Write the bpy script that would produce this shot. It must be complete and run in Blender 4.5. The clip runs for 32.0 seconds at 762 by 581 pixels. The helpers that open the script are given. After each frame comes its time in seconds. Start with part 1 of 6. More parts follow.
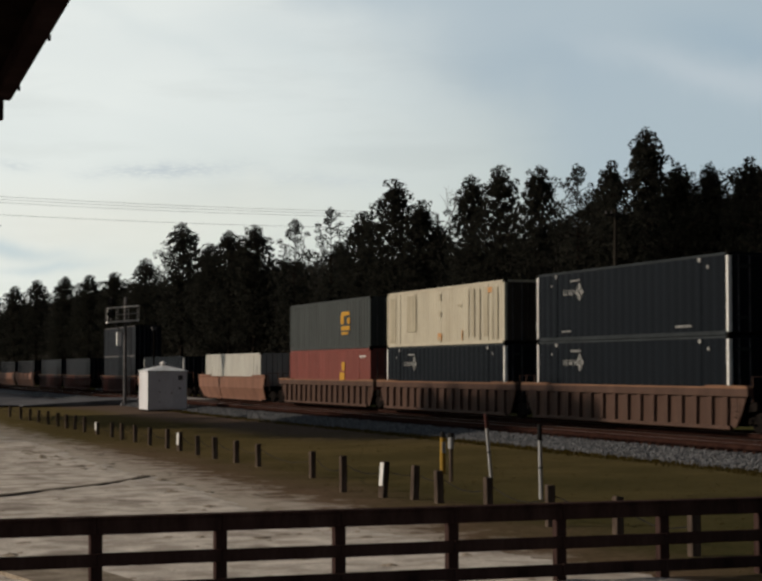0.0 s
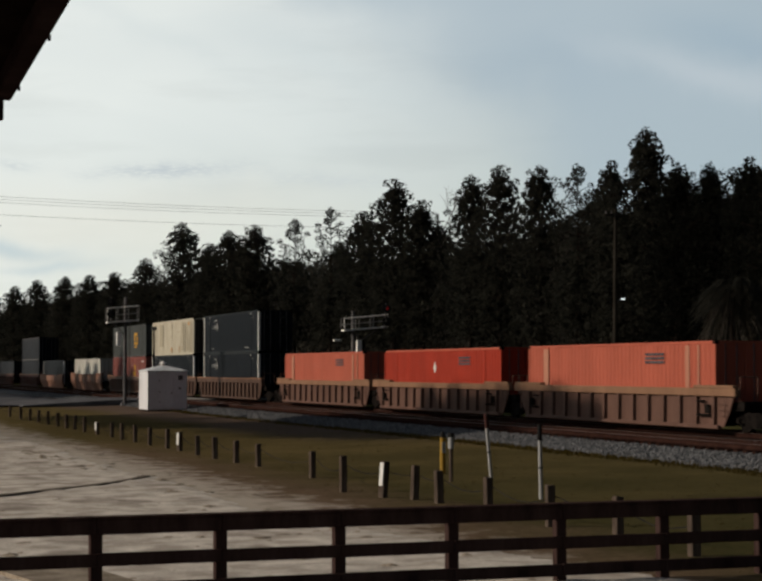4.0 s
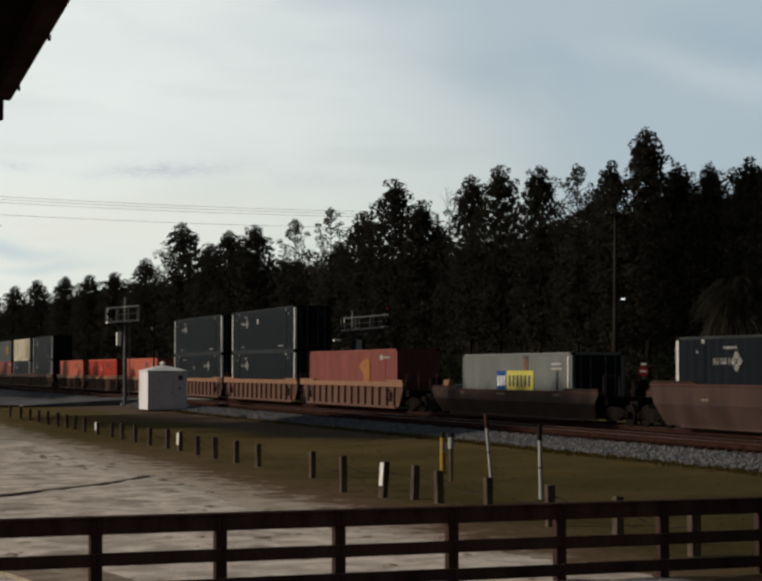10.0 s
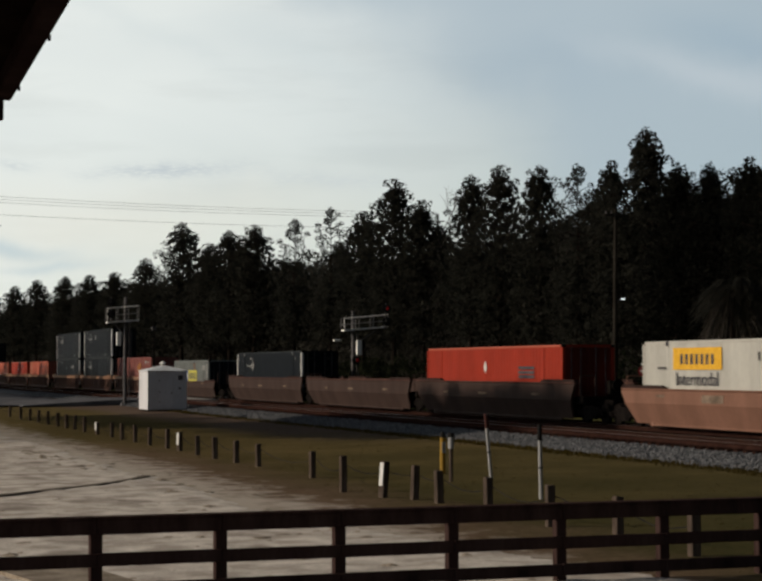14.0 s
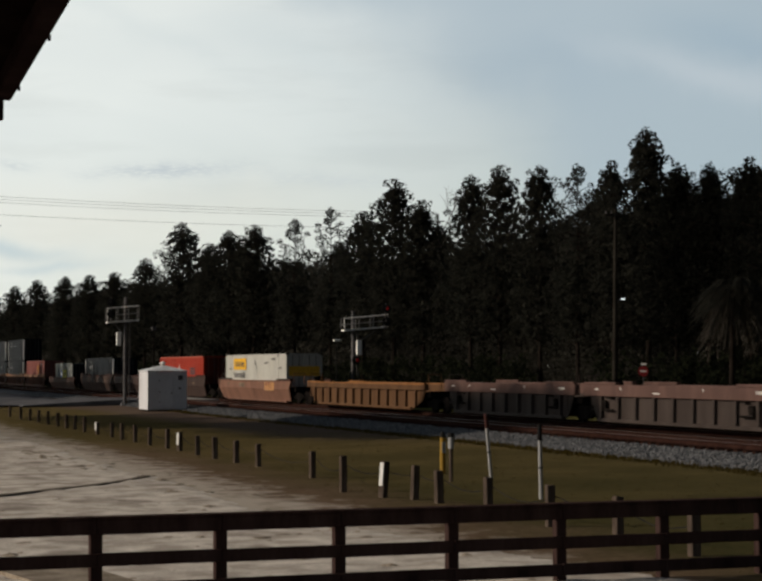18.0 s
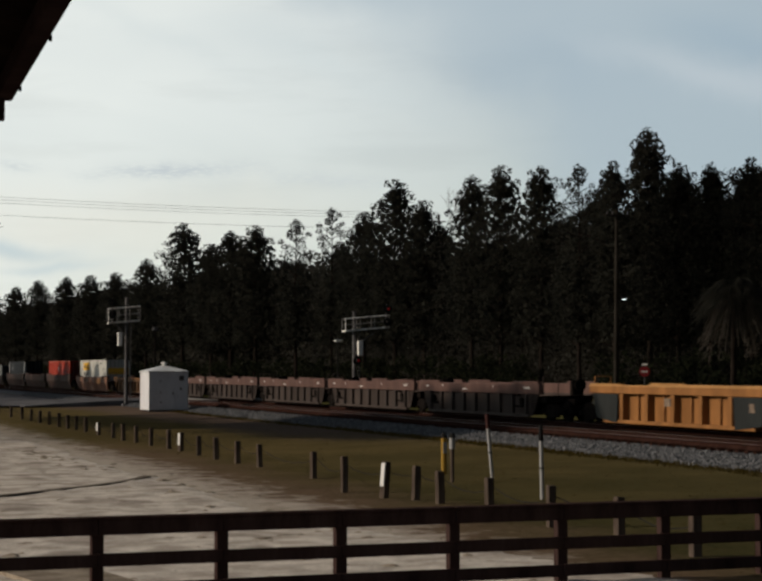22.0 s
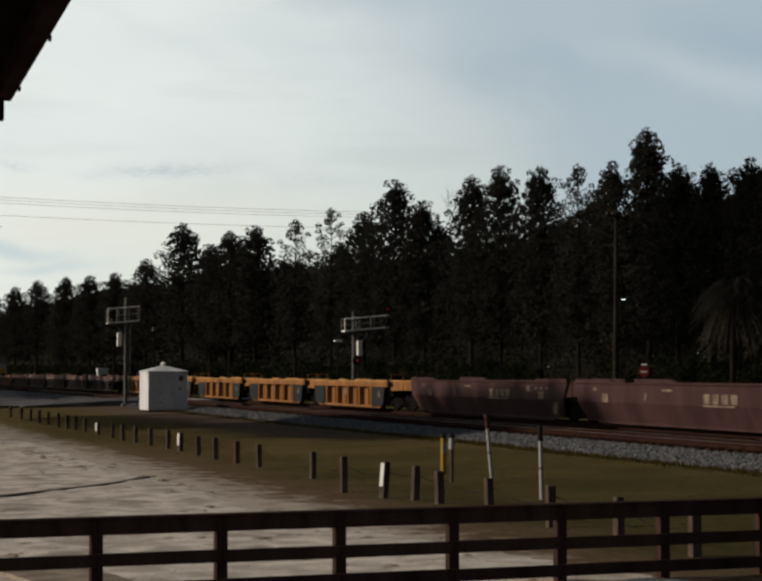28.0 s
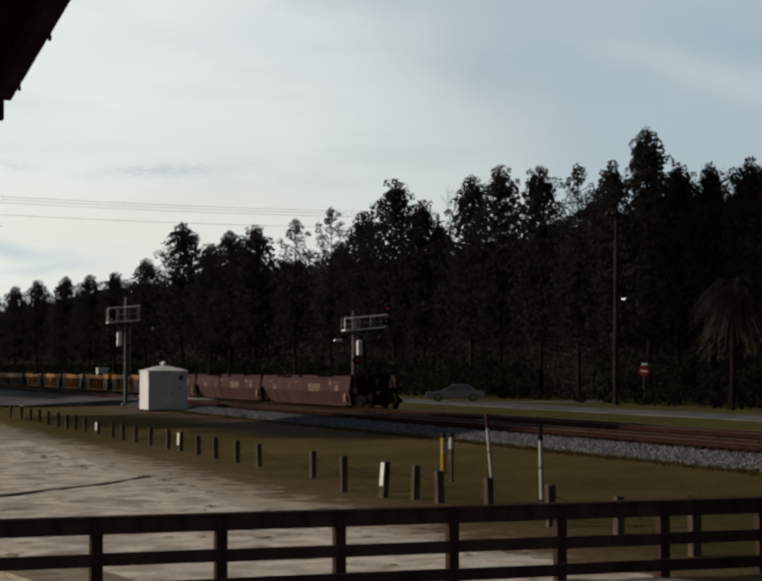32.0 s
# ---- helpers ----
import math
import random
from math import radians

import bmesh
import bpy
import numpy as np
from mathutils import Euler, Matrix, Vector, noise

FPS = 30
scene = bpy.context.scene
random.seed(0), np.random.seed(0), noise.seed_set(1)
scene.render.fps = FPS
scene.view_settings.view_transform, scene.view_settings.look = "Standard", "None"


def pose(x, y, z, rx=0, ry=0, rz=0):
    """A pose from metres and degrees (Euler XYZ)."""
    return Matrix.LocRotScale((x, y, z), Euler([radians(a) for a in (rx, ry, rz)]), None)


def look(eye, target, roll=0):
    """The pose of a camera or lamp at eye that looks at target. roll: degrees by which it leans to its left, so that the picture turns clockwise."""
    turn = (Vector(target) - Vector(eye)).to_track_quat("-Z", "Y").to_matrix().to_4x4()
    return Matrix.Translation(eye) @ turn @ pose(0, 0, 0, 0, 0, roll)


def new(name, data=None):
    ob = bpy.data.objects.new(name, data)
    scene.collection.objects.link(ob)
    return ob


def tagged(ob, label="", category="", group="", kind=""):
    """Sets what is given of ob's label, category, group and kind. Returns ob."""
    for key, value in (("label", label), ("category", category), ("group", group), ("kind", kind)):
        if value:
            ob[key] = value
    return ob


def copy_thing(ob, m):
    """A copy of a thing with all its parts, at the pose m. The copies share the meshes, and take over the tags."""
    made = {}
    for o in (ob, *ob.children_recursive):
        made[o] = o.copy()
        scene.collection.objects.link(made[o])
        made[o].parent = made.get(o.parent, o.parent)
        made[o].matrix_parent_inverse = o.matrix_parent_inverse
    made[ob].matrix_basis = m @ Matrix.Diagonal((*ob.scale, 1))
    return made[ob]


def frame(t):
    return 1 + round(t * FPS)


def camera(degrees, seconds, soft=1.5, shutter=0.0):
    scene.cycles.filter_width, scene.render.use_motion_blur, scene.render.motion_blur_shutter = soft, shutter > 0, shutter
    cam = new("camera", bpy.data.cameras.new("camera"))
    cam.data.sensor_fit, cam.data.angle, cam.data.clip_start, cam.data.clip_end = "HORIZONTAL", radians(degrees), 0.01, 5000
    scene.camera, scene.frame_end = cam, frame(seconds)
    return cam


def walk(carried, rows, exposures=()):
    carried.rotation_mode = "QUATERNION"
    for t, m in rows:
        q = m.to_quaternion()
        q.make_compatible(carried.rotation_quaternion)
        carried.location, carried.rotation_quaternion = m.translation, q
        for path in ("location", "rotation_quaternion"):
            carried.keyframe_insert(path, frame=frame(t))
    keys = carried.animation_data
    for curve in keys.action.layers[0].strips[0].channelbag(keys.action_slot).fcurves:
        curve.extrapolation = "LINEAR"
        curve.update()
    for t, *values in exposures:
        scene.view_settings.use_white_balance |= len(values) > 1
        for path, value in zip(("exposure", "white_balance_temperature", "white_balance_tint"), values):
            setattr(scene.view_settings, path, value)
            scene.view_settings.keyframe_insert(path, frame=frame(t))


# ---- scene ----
cam = camera(24.77, 32.0, soft=2.8, shutter=0.25)
EYE = Vector((0.0, 0.0, 2.2))


def aim(right, down):
    """The view: the picture shifted a little to the right and down, in thousandths of the focal length."""
    heading, tilt = radians(70.844) + right / 1000, radians(2.613) + down / 1000
    way = Vector((math.cos(heading) * math.cos(tilt), math.sin(heading) * math.cos(tilt), math.sin(tilt)))
    return look(EYE, EYE + way * 50)


walk(cam, [(0, aim(0, 0)), (8.7, aim(0, 0)), (9.0, aim(0, -0.3)), (10, aim(0, 0)), (18.4, aim(0, 0)), (19, aim(-0.4, 0)),
           (20.5, aim(-0.35, 0)), (21, aim(0, -0.1)), (21.5, aim(0.78, 0)), (22.2, aim(0.6, 0.3)), (23, aim(0.45, 0.1)),
           (24.3, aim(0.45, 0.3)), (25.5, aim(0.4, 0)), (28, aim(0.32, 0.3)), (29, aim(0.32, 0)), (32, aim(0.32, 0))],
     exposures=[(0, 0.0), (32, 0.0)])

# ---- daylight: a low, veiled sun to the camera's left, thin cloud over a pale sky ----
SUN_AZ, SUN_EL = radians(168), radians(21)
SUN_WAY = Vector((math.cos(SUN_AZ) * math.cos(SUN_EL), math.sin(SUN_AZ) * math.cos(SUN_EL), math.sin(SUN_EL)))
sun = new("sun", bpy.data.lights.new("sun", "SUN"))
sun.data.energy, sun.data.angle, sun.data.color = 3.6, radians(1.5), (1.0, 0.82, 0.64)
sun.matrix_world = look(SUN_WAY * 200, (0, 0, 0))


def make_world():
    world = bpy.data.worlds.new("sky")
    scene.world = world
    world.use_nodes = True
    nt = world.node_tree
    nt.nodes.clear()
    N, L = nt.nodes.new, nt.links.new
    sky = N("ShaderNodeTexSky")
    sky.sky_type, sky.sun_disc = "NISHITA", False
    sky.sun_elevation, sky.sun_rotation = SUN_EL, radians(90) - SUN_AZ
    sky.air_density, sky.dust_density = 1.0, 0.6
    blue = N("ShaderNodeMix")
    blue.data_type = "RGBA"
    blue.blend_type = "MULTIPLY"
    blue.inputs[0].default_value = 1.0
    blue.inputs[7].default_value = (0.095, 0.095, 0.095, 1)
    L(sky.outputs[0], blue.inputs[6])
    tc = N("ShaderNodeTexCoord")
    # wide streaks of cloud, drawn out along the horizon
    mp = N("ShaderNodeMapping")
    mp.inputs["Rotation"].default_value = (0, radians(8), radians(-70.8))
    mp.inputs["Scale"].default_value = (2.2, 2.2, 7.5)
    mp.inputs["Location"].default_value = (3.1, 0.6, 1.9)
    L(tc.outputs["Generated"], mp.inputs["Vector"])
    n1 = N("ShaderNodeTexNoise")
    n1.inputs["Scale"].default_value, n1.inputs["Detail"].default_value = 1.5, 5
    n1.inputs["Roughness"].default_value, n1.inputs["Distortion"].default_value = 0.42, 0.5
    L(mp.outputs[0], n1.inputs["Vector"])
    ramp = N("ShaderNodeValToRGB")
    ramp.color_ramp.elements[0].position, ramp.color_ramp.elements[1].position = 0.36, 0.62
    L(n1.outputs["Fac"], ramp.inputs[0])
    # cloud is brighter towards the sun
    dot = N("ShaderNodeVectorMath")
    dot.operation = "DOT_PRODUCT"
    dot.inputs[1].default_value = (math.cos(radians(132)) * math.cos(radians(29)), math.sin(radians(132)) * math.cos(radians(29)), math.sin(radians(29)))
    L(tc.outputs["Generated"], dot.inputs[0])
    rng = N("ShaderNodeMapRange")
    rng.inputs["From Min"].default_value, rng.inputs["From Max"].default_value = -0.12, 0.52
    rng.inputs["To Min"].default_value, rng.inputs["To Max"].default_value = 0.04, 0.875
    L(dot.outputs["Value"], rng.inputs["Value"])
    # and is dimmed overhead, out of view, to cut the light from above
    sep = N("ShaderNodeSeparateXYZ")
    L(tc.outputs["Generated"], sep.inputs[0])
    thin = N("ShaderNodeMapRange")
    thin.inputs["From Min"].default_value, thin.inputs["From Max"].default_value = 0.20, 0.58
    thin.inputs["To Min"].default_value, thin.inputs["To Max"].default_value = 1.0, 0.15
    L(sep.outputs["Z"], thin.inputs["Value"])
    lum = N("ShaderNodeMath")
    lum.operation = "MULTIPLY"
    L(rng.outputs[0], lum.inputs[0])
    L(thin.outputs[0], lum.inputs[1])
    cloud = N("ShaderNodeMix")
    cloud.data_type, cloud.blend_type = "RGBA", "MULTIPLY"
    cloud.inputs[0].default_value = 1.0
    cloud.inputs[6].default_value = (0.960, 1.0, 0.956, 1)
    # thin wisps, drawn out still further
    mp2 = N("ShaderNodeMapping")
    mp2.inputs["Rotation"].default_value = (0, radians(4), radians(-70.8))
    mp2.inputs["Scale"].default_value = (5.0, 5.0, 30.0)
    mp2.inputs["Location"].default_value = (0.7, 1.3, 0.2)
    L(tc.outputs["Generated"], mp2.inputs["Vector"])
    n2 = N("ShaderNodeTexNoise")
    n2.inputs["Scale"].default_value, n2.inputs["Detail"].default_value, n2.inputs["Roughness"].default_value = 1.6, 6, 0.55
    L(mp2.outputs[0], n2.inputs["Vector"])
    wisp = N("ShaderNodeMapRange")
    wisp.inputs["From Min"].default_value, wisp.inputs["From Max"].default_value = 0.34, 0.50
    wisp.inputs["To Min"].default_value, wisp.inputs["To Max"].default_value = 0.95, 1.015
    L(n2.outputs["Fac"], wisp.inputs["Value"])
    lum2 = N("ShaderNodeMath")
    lum2.operation = "MULTIPLY"
    L(lum.outputs[0], lum2.inputs[0])
    L(wisp.outputs[0], lum2.inputs[1])
    L(lum2.outputs[0], cloud.inputs[7])
    mix = N("ShaderNodeMix")
    mix.data_type = "RGBA"
    fac = N("ShaderNodeMath")
    fac.operation = "MULTIPLY_ADD"
    fac.inputs[1].default_value, fac.inputs[2].default_value = 0.14, 0.76
    L(ramp.outputs[0], fac.inputs[0])
    # thick dark cloud, added unseen on the side away from the sun, cuts the fill light
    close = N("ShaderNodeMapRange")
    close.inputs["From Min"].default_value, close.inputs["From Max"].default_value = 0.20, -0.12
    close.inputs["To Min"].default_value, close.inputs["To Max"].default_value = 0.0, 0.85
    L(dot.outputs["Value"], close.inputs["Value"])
    # and opens to blue a little off the bright side
    gap = N("ShaderNodeMapRange")
    gap.inputs["From Min"].default_value, gap.inputs["From Max"].default_value = 0.60, 0.30
    gap.inputs["To Min"].default_value, gap.inputs["To Max"].default_value = 0.0, -0.5
    L(dot.outputs["Value"], gap.inputs["Value"])
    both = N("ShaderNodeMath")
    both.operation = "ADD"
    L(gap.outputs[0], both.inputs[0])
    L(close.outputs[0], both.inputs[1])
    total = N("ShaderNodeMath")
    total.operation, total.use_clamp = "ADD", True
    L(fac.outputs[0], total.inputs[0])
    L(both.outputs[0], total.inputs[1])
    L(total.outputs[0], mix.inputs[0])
    L(blue.outputs[2], mix.inputs[6])
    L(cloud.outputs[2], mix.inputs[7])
    # single clouds and openings, fitted to the camera's view: across and up from its axis, in thousandths of a radian
    head, tilt = radians(70.844), radians(2.613)
    ahead = Vector((math.cos(head) * math.cos(tilt), math.sin(head) * math.cos(tilt), math.sin(tilt)))
    right = ahead.cross(Vector((0, 0, 1))).normalized()
    billow = N("ShaderNodeTexNoise")
    billow.inputs["Scale"].default_value, billow.inputs["Detail"].default_value, billow.inputs["Roughness"].default_value = 9.0, 5, 0.55
    L(tc.outputs["Generated"], billow.inputs["Vector"])
    shade = N("ShaderNodeTexNoise")
    shade.inputs["Scale"].default_value, shade.inputs["Detail"].default_value, shade.inputs["Roughness"].default_value = 38.0, 4, 0.6
    L(mp2.outputs[0], shade.inputs["Vector"])

    def calc(op, a, b=None, c=None, clamp=False):
        n = N("ShaderNodeMath")
        n.operation, n.use_clamp = op, clamp
        for k, v in enumerate((a, b, c)):
            if v is None:
                continue
            if isinstance(v, (int, float)):
                n.inputs[k].default_value = v
            else:
                L(v, n.inputs[k])
        return n.outputs[0]

    def reach_along(axis, wander):
        d = N("ShaderNodeVectorMath")
        d.operation = "DOT_PRODUCT"
        d.inputs[1].default_value = axis
        L(tc.outputs["Generated"], d.inputs[0])
        return calc("MULTIPLY_ADD", calc("SUBTRACT", billow.outputs["Fac"], 0.5), wander, calc("MULTIPLY", d.outputs["Value"], 1000.0))

    across, up = reach_along(right, 70.0), reach_along(right.cross(ahead), 45.0)

    def ease(value, lo, hi):
        r = N("ShaderNodeMapRange")
        r.interpolation_type = "SMOOTHSTEP"
        r.inputs["From Min"].default_value, r.inputs["From Max"].default_value = lo, hi
        L(value, r.inputs["Value"])
        return r.outputs[0]

    def beyond(nx, ny, x0, y0, lo, hi):
        """How far a direction lies past a line through (x0, y0) with the normal (nx, ny)."""
        return ease(calc("ADD", calc("MULTIPLY", calc("SUBTRACT", across, x0), nx), calc("MULTIPLY", calc("SUBTRACT", up, y0), ny)), lo, hi)

    def puff(x0, y0, sx, sy, slope=0.0):
        """A soft lens-shaped patch."""
        dx = calc("SUBTRACT", across, x0)
        dy = calc("SUBTRACT", calc("SUBTRACT", up, y0), calc("MULTIPLY", dx, slope))
        q = calc("ADD", calc("POWER", calc("ABSOLUTE", calc("DIVIDE", dx, sx)), 2.0), calc("POWER", calc("ABSOLUTE", calc("DIVIDE", dy, sy)), 2.0))
        return calc("EXPONENT", calc("MULTIPLY", q, -1.0))

    front = N("ShaderNodeVectorMath")
    front.operation = "DOT_PRODUCT"
    front.inputs[1].default_value = ahead
    L(tc.outputs["Generated"], front.inputs[0])
    here = ease(front.outputs["Value"], 0.80, 0.93)

    def tinted(base, fac, colour):
        m = N("ShaderNodeMix")
        m.data_type = "RGBA"
        m.inputs[7].default_value = (*colour, 1)
        L(calc("MULTIPLY", fac, here), m.inputs[0])
        L(base, m.inputs[6])
        return m.outputs[2]

    opening = calc("MAXIMUM", beyond(0.292, 0.956, -40, 167, -14, 30), beyond(0.945, 0.329, 60, 139, -28, 42))
    last = tinted(mix.outputs[2], calc("MULTIPLY", opening, 0.72), (0.405, 0.497, 0.560))
    last = tinted(last, calc("MULTIPLY", puff(75, 132, 55, 24, -0.2), 0.55), (0.360, 0.455, 0.530))
    last = tinted(last, calc("MULTIPLY", puff(205, 138, 45, 12, -0.25), 0.55), (0.340, 0.440, 0.520))
    last = tinted(last, calc("MULTIPLY", puff(190, 118, 80, 10, -0.22), 0.55), (0.540, 0.600, 0.640))
    last = tinted(last, calc("MULTIPLY", puff(-20, 127, 60, 12, -0.35), 0.40), (0.610, 0.680, 0.690))
    last = tinted(last, calc("MULTIPLY", puff(-130, 145, 60, 8, -0.45), 0.25), (0.610, 0.680, 0.690))
    # low over the wood: cream haze, two strips of blue, small grey clouds
    last = tinted(last, calc("MULTIPLY", puff(-150, 40, 130, 24), 0.55), (0.800, 0.790, 0.700))
    last = tinted(last, calc("MULTIPLY", puff(-215, 22, 38, 5.5, -0.05), 0.75), (0.520, 0.620, 0.650))
    last = tinted(last, calc("MULTIPLY", puff(-190, 12, 28, 3.0, 0.15), 0.55), (0.520, 0.620, 0.650))
    ragged = ease(shade.outputs["Fac"], 0.25, 0.6)
    last = tinted(last, calc("MULTIPLY", calc("MULTIPLY", puff(-120, 70, 32, 4.0, -0.06), ragged), 0.75), (0.500, 0.560, 0.600))
    last = tinted(last, calc("MULTIPLY", calc("MULTIPLY", puff(-203, 73, 14, 3.5), ragged), 0.50), (0.540, 0.600, 0.620))
    last = tinted(last, calc("MULTIPLY", calc("MULTIPLY", puff(-35, 62, 45, 4.0), ragged), 0.35), (0.540, 0.600, 0.630))
    bg = N("ShaderNodeBackground")
    bg.inputs[1].default_value = 1.0
    L(last, bg.inputs[0])
    out = N("ShaderNodeOutputWorld")
    L(bg.outputs[0], out.inputs[0])


make_world()

# ---- materials ----


def material(name, c1, c2, rough=0.7, metal=0.0, scale=3.0, fine=40.0, bump=0.1, depth=0.01, spec=0.0, streak=1.0, vary=0.0, dirt=None, rasp=0.28):
    """A two-tone surface: broad patches of c1 and c2, fine grain, a little relief; streak stretches the patches upright."""
    m = bpy.data.materials.new(name)
    m.use_nodes = True
    nt = m.node_tree
    N, L = nt.nodes.new, nt.links.new
    b = nt.nodes["Principled BSDF"]
    tc = N("ShaderNodeTexCoord")
    mp = N("ShaderNodeMapping")
    mp.inputs["Scale"].default_value = (1, 1, 1 / streak)
    L(tc.outputs["Object"], mp.inputs["Vector"])
    broad = N("ShaderNodeTexNoise")
    broad.inputs["Scale"].default_value, broad.inputs["Detail"].default_value = scale, 4
    grain = N("ShaderNodeTexNoise")
    grain.inputs["Scale"].default_value, grain.inputs["Detail"].default_value = fine, 3
    L(mp.outputs[0], broad.inputs["Vector"])
    L(mp.outputs[0], grain.inputs["Vector"])
    ramp = N("ShaderNodeValToRGB")
    ramp.color_ramp.elements[0].position, ramp.color_ramp.elements[1].position = 0.38, 0.64
    ramp.color_ramp.elements[0].color, ramp.color_ramp.elements[1].color = (*c1, 1), (*c2, 1)
    L(broad.outputs["Fac"], ramp.inputs[0])
    g = N("ShaderNodeMapRange")
    g.inputs["To Min"].default_value, g.inputs["To Max"].default_value = 1 - rasp, 1 + rasp
    L(grain.outputs["Fac"], g.inputs["Value"])
    mul = N("ShaderNodeMix")
    mul.data_type, mul.blend_type = "RGBA", "MULTIPLY"
    mul.inputs[0].default_value = 1.0
    L(ramp.outputs[0], mul.inputs[6])
    L(g.outputs[0], mul.inputs[7])
    last = mul.outputs[2]
    if dirt:
        blot = N("ShaderNodeTexNoise")
        blot.inputs["Scale"].default_value, blot.inputs["Detail"].default_value = scale * 0.37, 7
        L(mp.outputs[0], blot.inputs["Vector"])
        cut = N("ShaderNodeMapRange")
        cut.inputs["From Min"].default_value, cut.inputs["From Max"].default_value = 0.55, 0.68
        L(blot.outputs["Fac"], cut.inputs["Value"])
        dm = N("ShaderNodeMix")
        dm.data_type = "RGBA"
        dm.inputs[7].default_value = (*dirt, 1)
        L(cut.outputs[0], dm.inputs[0])
        L(last, dm.inputs[6])
        last = dm.outputs[2]
    if vary:
        info = N("ShaderNodeObjectInfo")
        vr = N("ShaderNodeMapRange")
        vr.inputs["To Min"].default_value, vr.inputs["To Max"].default_value = 1 - vary, 1 + vary
        L(info.outputs["Random"], vr.inputs["Value"])
        vm = N("ShaderNodeMix")
        vm.data_type, vm.blend_type = "RGBA", "MULTIPLY"
        vm.inputs[0].default_value = 1.0
        L(last, vm.inputs[6])
        L(vr.outputs[0], vm.inputs[7])
        last = vm.outputs[2]
    L(last, b.inputs["Base Color"])
    b.inputs["Roughness"].default_value, b.inputs["Metallic"].default_value = rough, metal
    b.inputs["Specular IOR Level"].default_value = spec
    if bump:
        bp = N("ShaderNodeBump")
        bp.inputs["Strength"].default_value, bp.inputs["Distance"].default_value = bump, depth
        L(grain.outputs["Fac"], bp.inputs["Height"])
        L(bp.outputs[0], b.inputs["Normal"])
    return m


def paint(name, c, fade=0.78, rough=0.5, streak=4.0, dirt=None, metal=0.0, gloss=0.04):
    return material(name, tuple(v * fade for v in c), c, max(rough, 0.45), metal, 1.1, 14, 0.05, 0.004, gloss, streak, 0.0, dirt, 0.16)


M = {}
M["navy"] = paint("dark blue container paint", (0.005888, 0.008, 0.0112), 0.85, 0.5, gloss=0.03)
M["green"] = paint("grey green container paint", (0.042, 0.04856, 0.0492), 0.8)
M["cream"] = paint("cream container paint", (0.3808, 0.364, 0.2984), 0.88, dirt=(0.308, 0.2888, 0.2296))
M["white"] = paint("white container paint", (0.3674, 0.3745, 0.353), 0.86, dirt=(0.3674, 0.3674, 0.3378))
M["salmon"] = paint("faded orange container paint", (0.3235, 0.08673, 0.05734), 0.85)
M["red_orange"] = paint("red orange container paint", (0.2526, 0.02957, 0.01663), 0.85)
# darker copy of the red for the doors, with the end's shade put in
M["door_red"] = paint("dirty dark red door paint", (0.125, 0.018, 0.012), 0.8, dirt=(0.060, 0.014, 0.010))
M["rose"] = paint("faded rose red container paint", (0.164, 0.05776, 0.0512), 0.8, dirt=(0.1312, 0.0512, 0.04464))
M["grey"] = paint("light grey container paint", (0.1248, 0.1408, 0.1408), 0.85)
M["black_blue"] = paint("blackish blue container paint", (0.00784, 0.0092, 0.01312), 0.8)
M["mark"] = material("white lettering paint", (0.464, 0.48, 0.48), (0.56, 0.576, 0.568), 0.6, scale=5, bump=0)
M["mark_dark"] = material("dark lettering paint", (0.045, 0.045, 0.055), (0.08, 0.08, 0.09), 0.6, scale=5, bump=0)
M["mark_yellow"] = material("yellow lettering paint", (0.496, 0.288, 0.032), (0.6, 0.36, 0.048), 0.6, scale=5, bump=0)
M["mark_pale"] = material("pale yellow panel paint", (0.33, 0.312, 0.072), (0.372, 0.36, 0.096), 0.6, scale=5, bump=0)
M["mark_blue"] = material("blue panel paint", (0.018, 0.048, 0.15), (0.024, 0.066, 0.192), 0.6, scale=5, bump=0)
M["mark_faint"] = material("faded ochre lettering paint", (0.176, 0.08, 0.04), (0.24, 0.116, 0.048), 0.7, scale=5, bump=0)
M["mark_buff"] = material("faded buff panel paint", (0.34, 0.19, 0.09), (0.40, 0.23, 0.11), 0.7, scale=8, bump=0)
M["mark_tan"] = material("worn buff lettering paint", (0.10, 0.078, 0.062), (0.19, 0.150, 0.118), 0.7, scale=3, bump=0)
M["faded_pink"] = paint("faded pale orange paint", (0.328, 0.1576, 0.1112), 0.85)
M["post_white"] = paint("white corner post paint", (0.629, 0.646, 0.646), 0.88)
M["steel_dark"] = material("dark sooty steel", (0.0048, 0.0044, 0.0044), (0.012, 0.0104, 0.0096), 0.75, 0.0, 5, 30, 0.2)
M["tan_car"] = paint("dusty tan orange car paint", (0.07608, 0.04856, 0.03936), 0.72, 0.65, dirt=(0.04592, 0.03016, 0.0256))
M["guide_dark"] = paint("sooty maroon well wall paint", (0.02952, 0.01768, 0.01576), 0.7, 0.7)
M["deep_maroon"] = paint("dark maroon car paint", (0.0328, 0.01184, 0.01112), 0.75, 0.7, dirt=(0.01968, 0.0092, 0.00856))
# lighter rail colour for navy boxes: their lit edge is painted in
M["navy_rail"] = paint("worn blue grey rail paint", (0.02624, 0.03216, 0.03672), 0.75, 0.7)
M["stain"] = material("grey brown stain on cream paint", (0.2496, 0.2328, 0.184), (0.3152, 0.2984, 0.236), 0.8, 0, 3, 20, 0, streak=6)
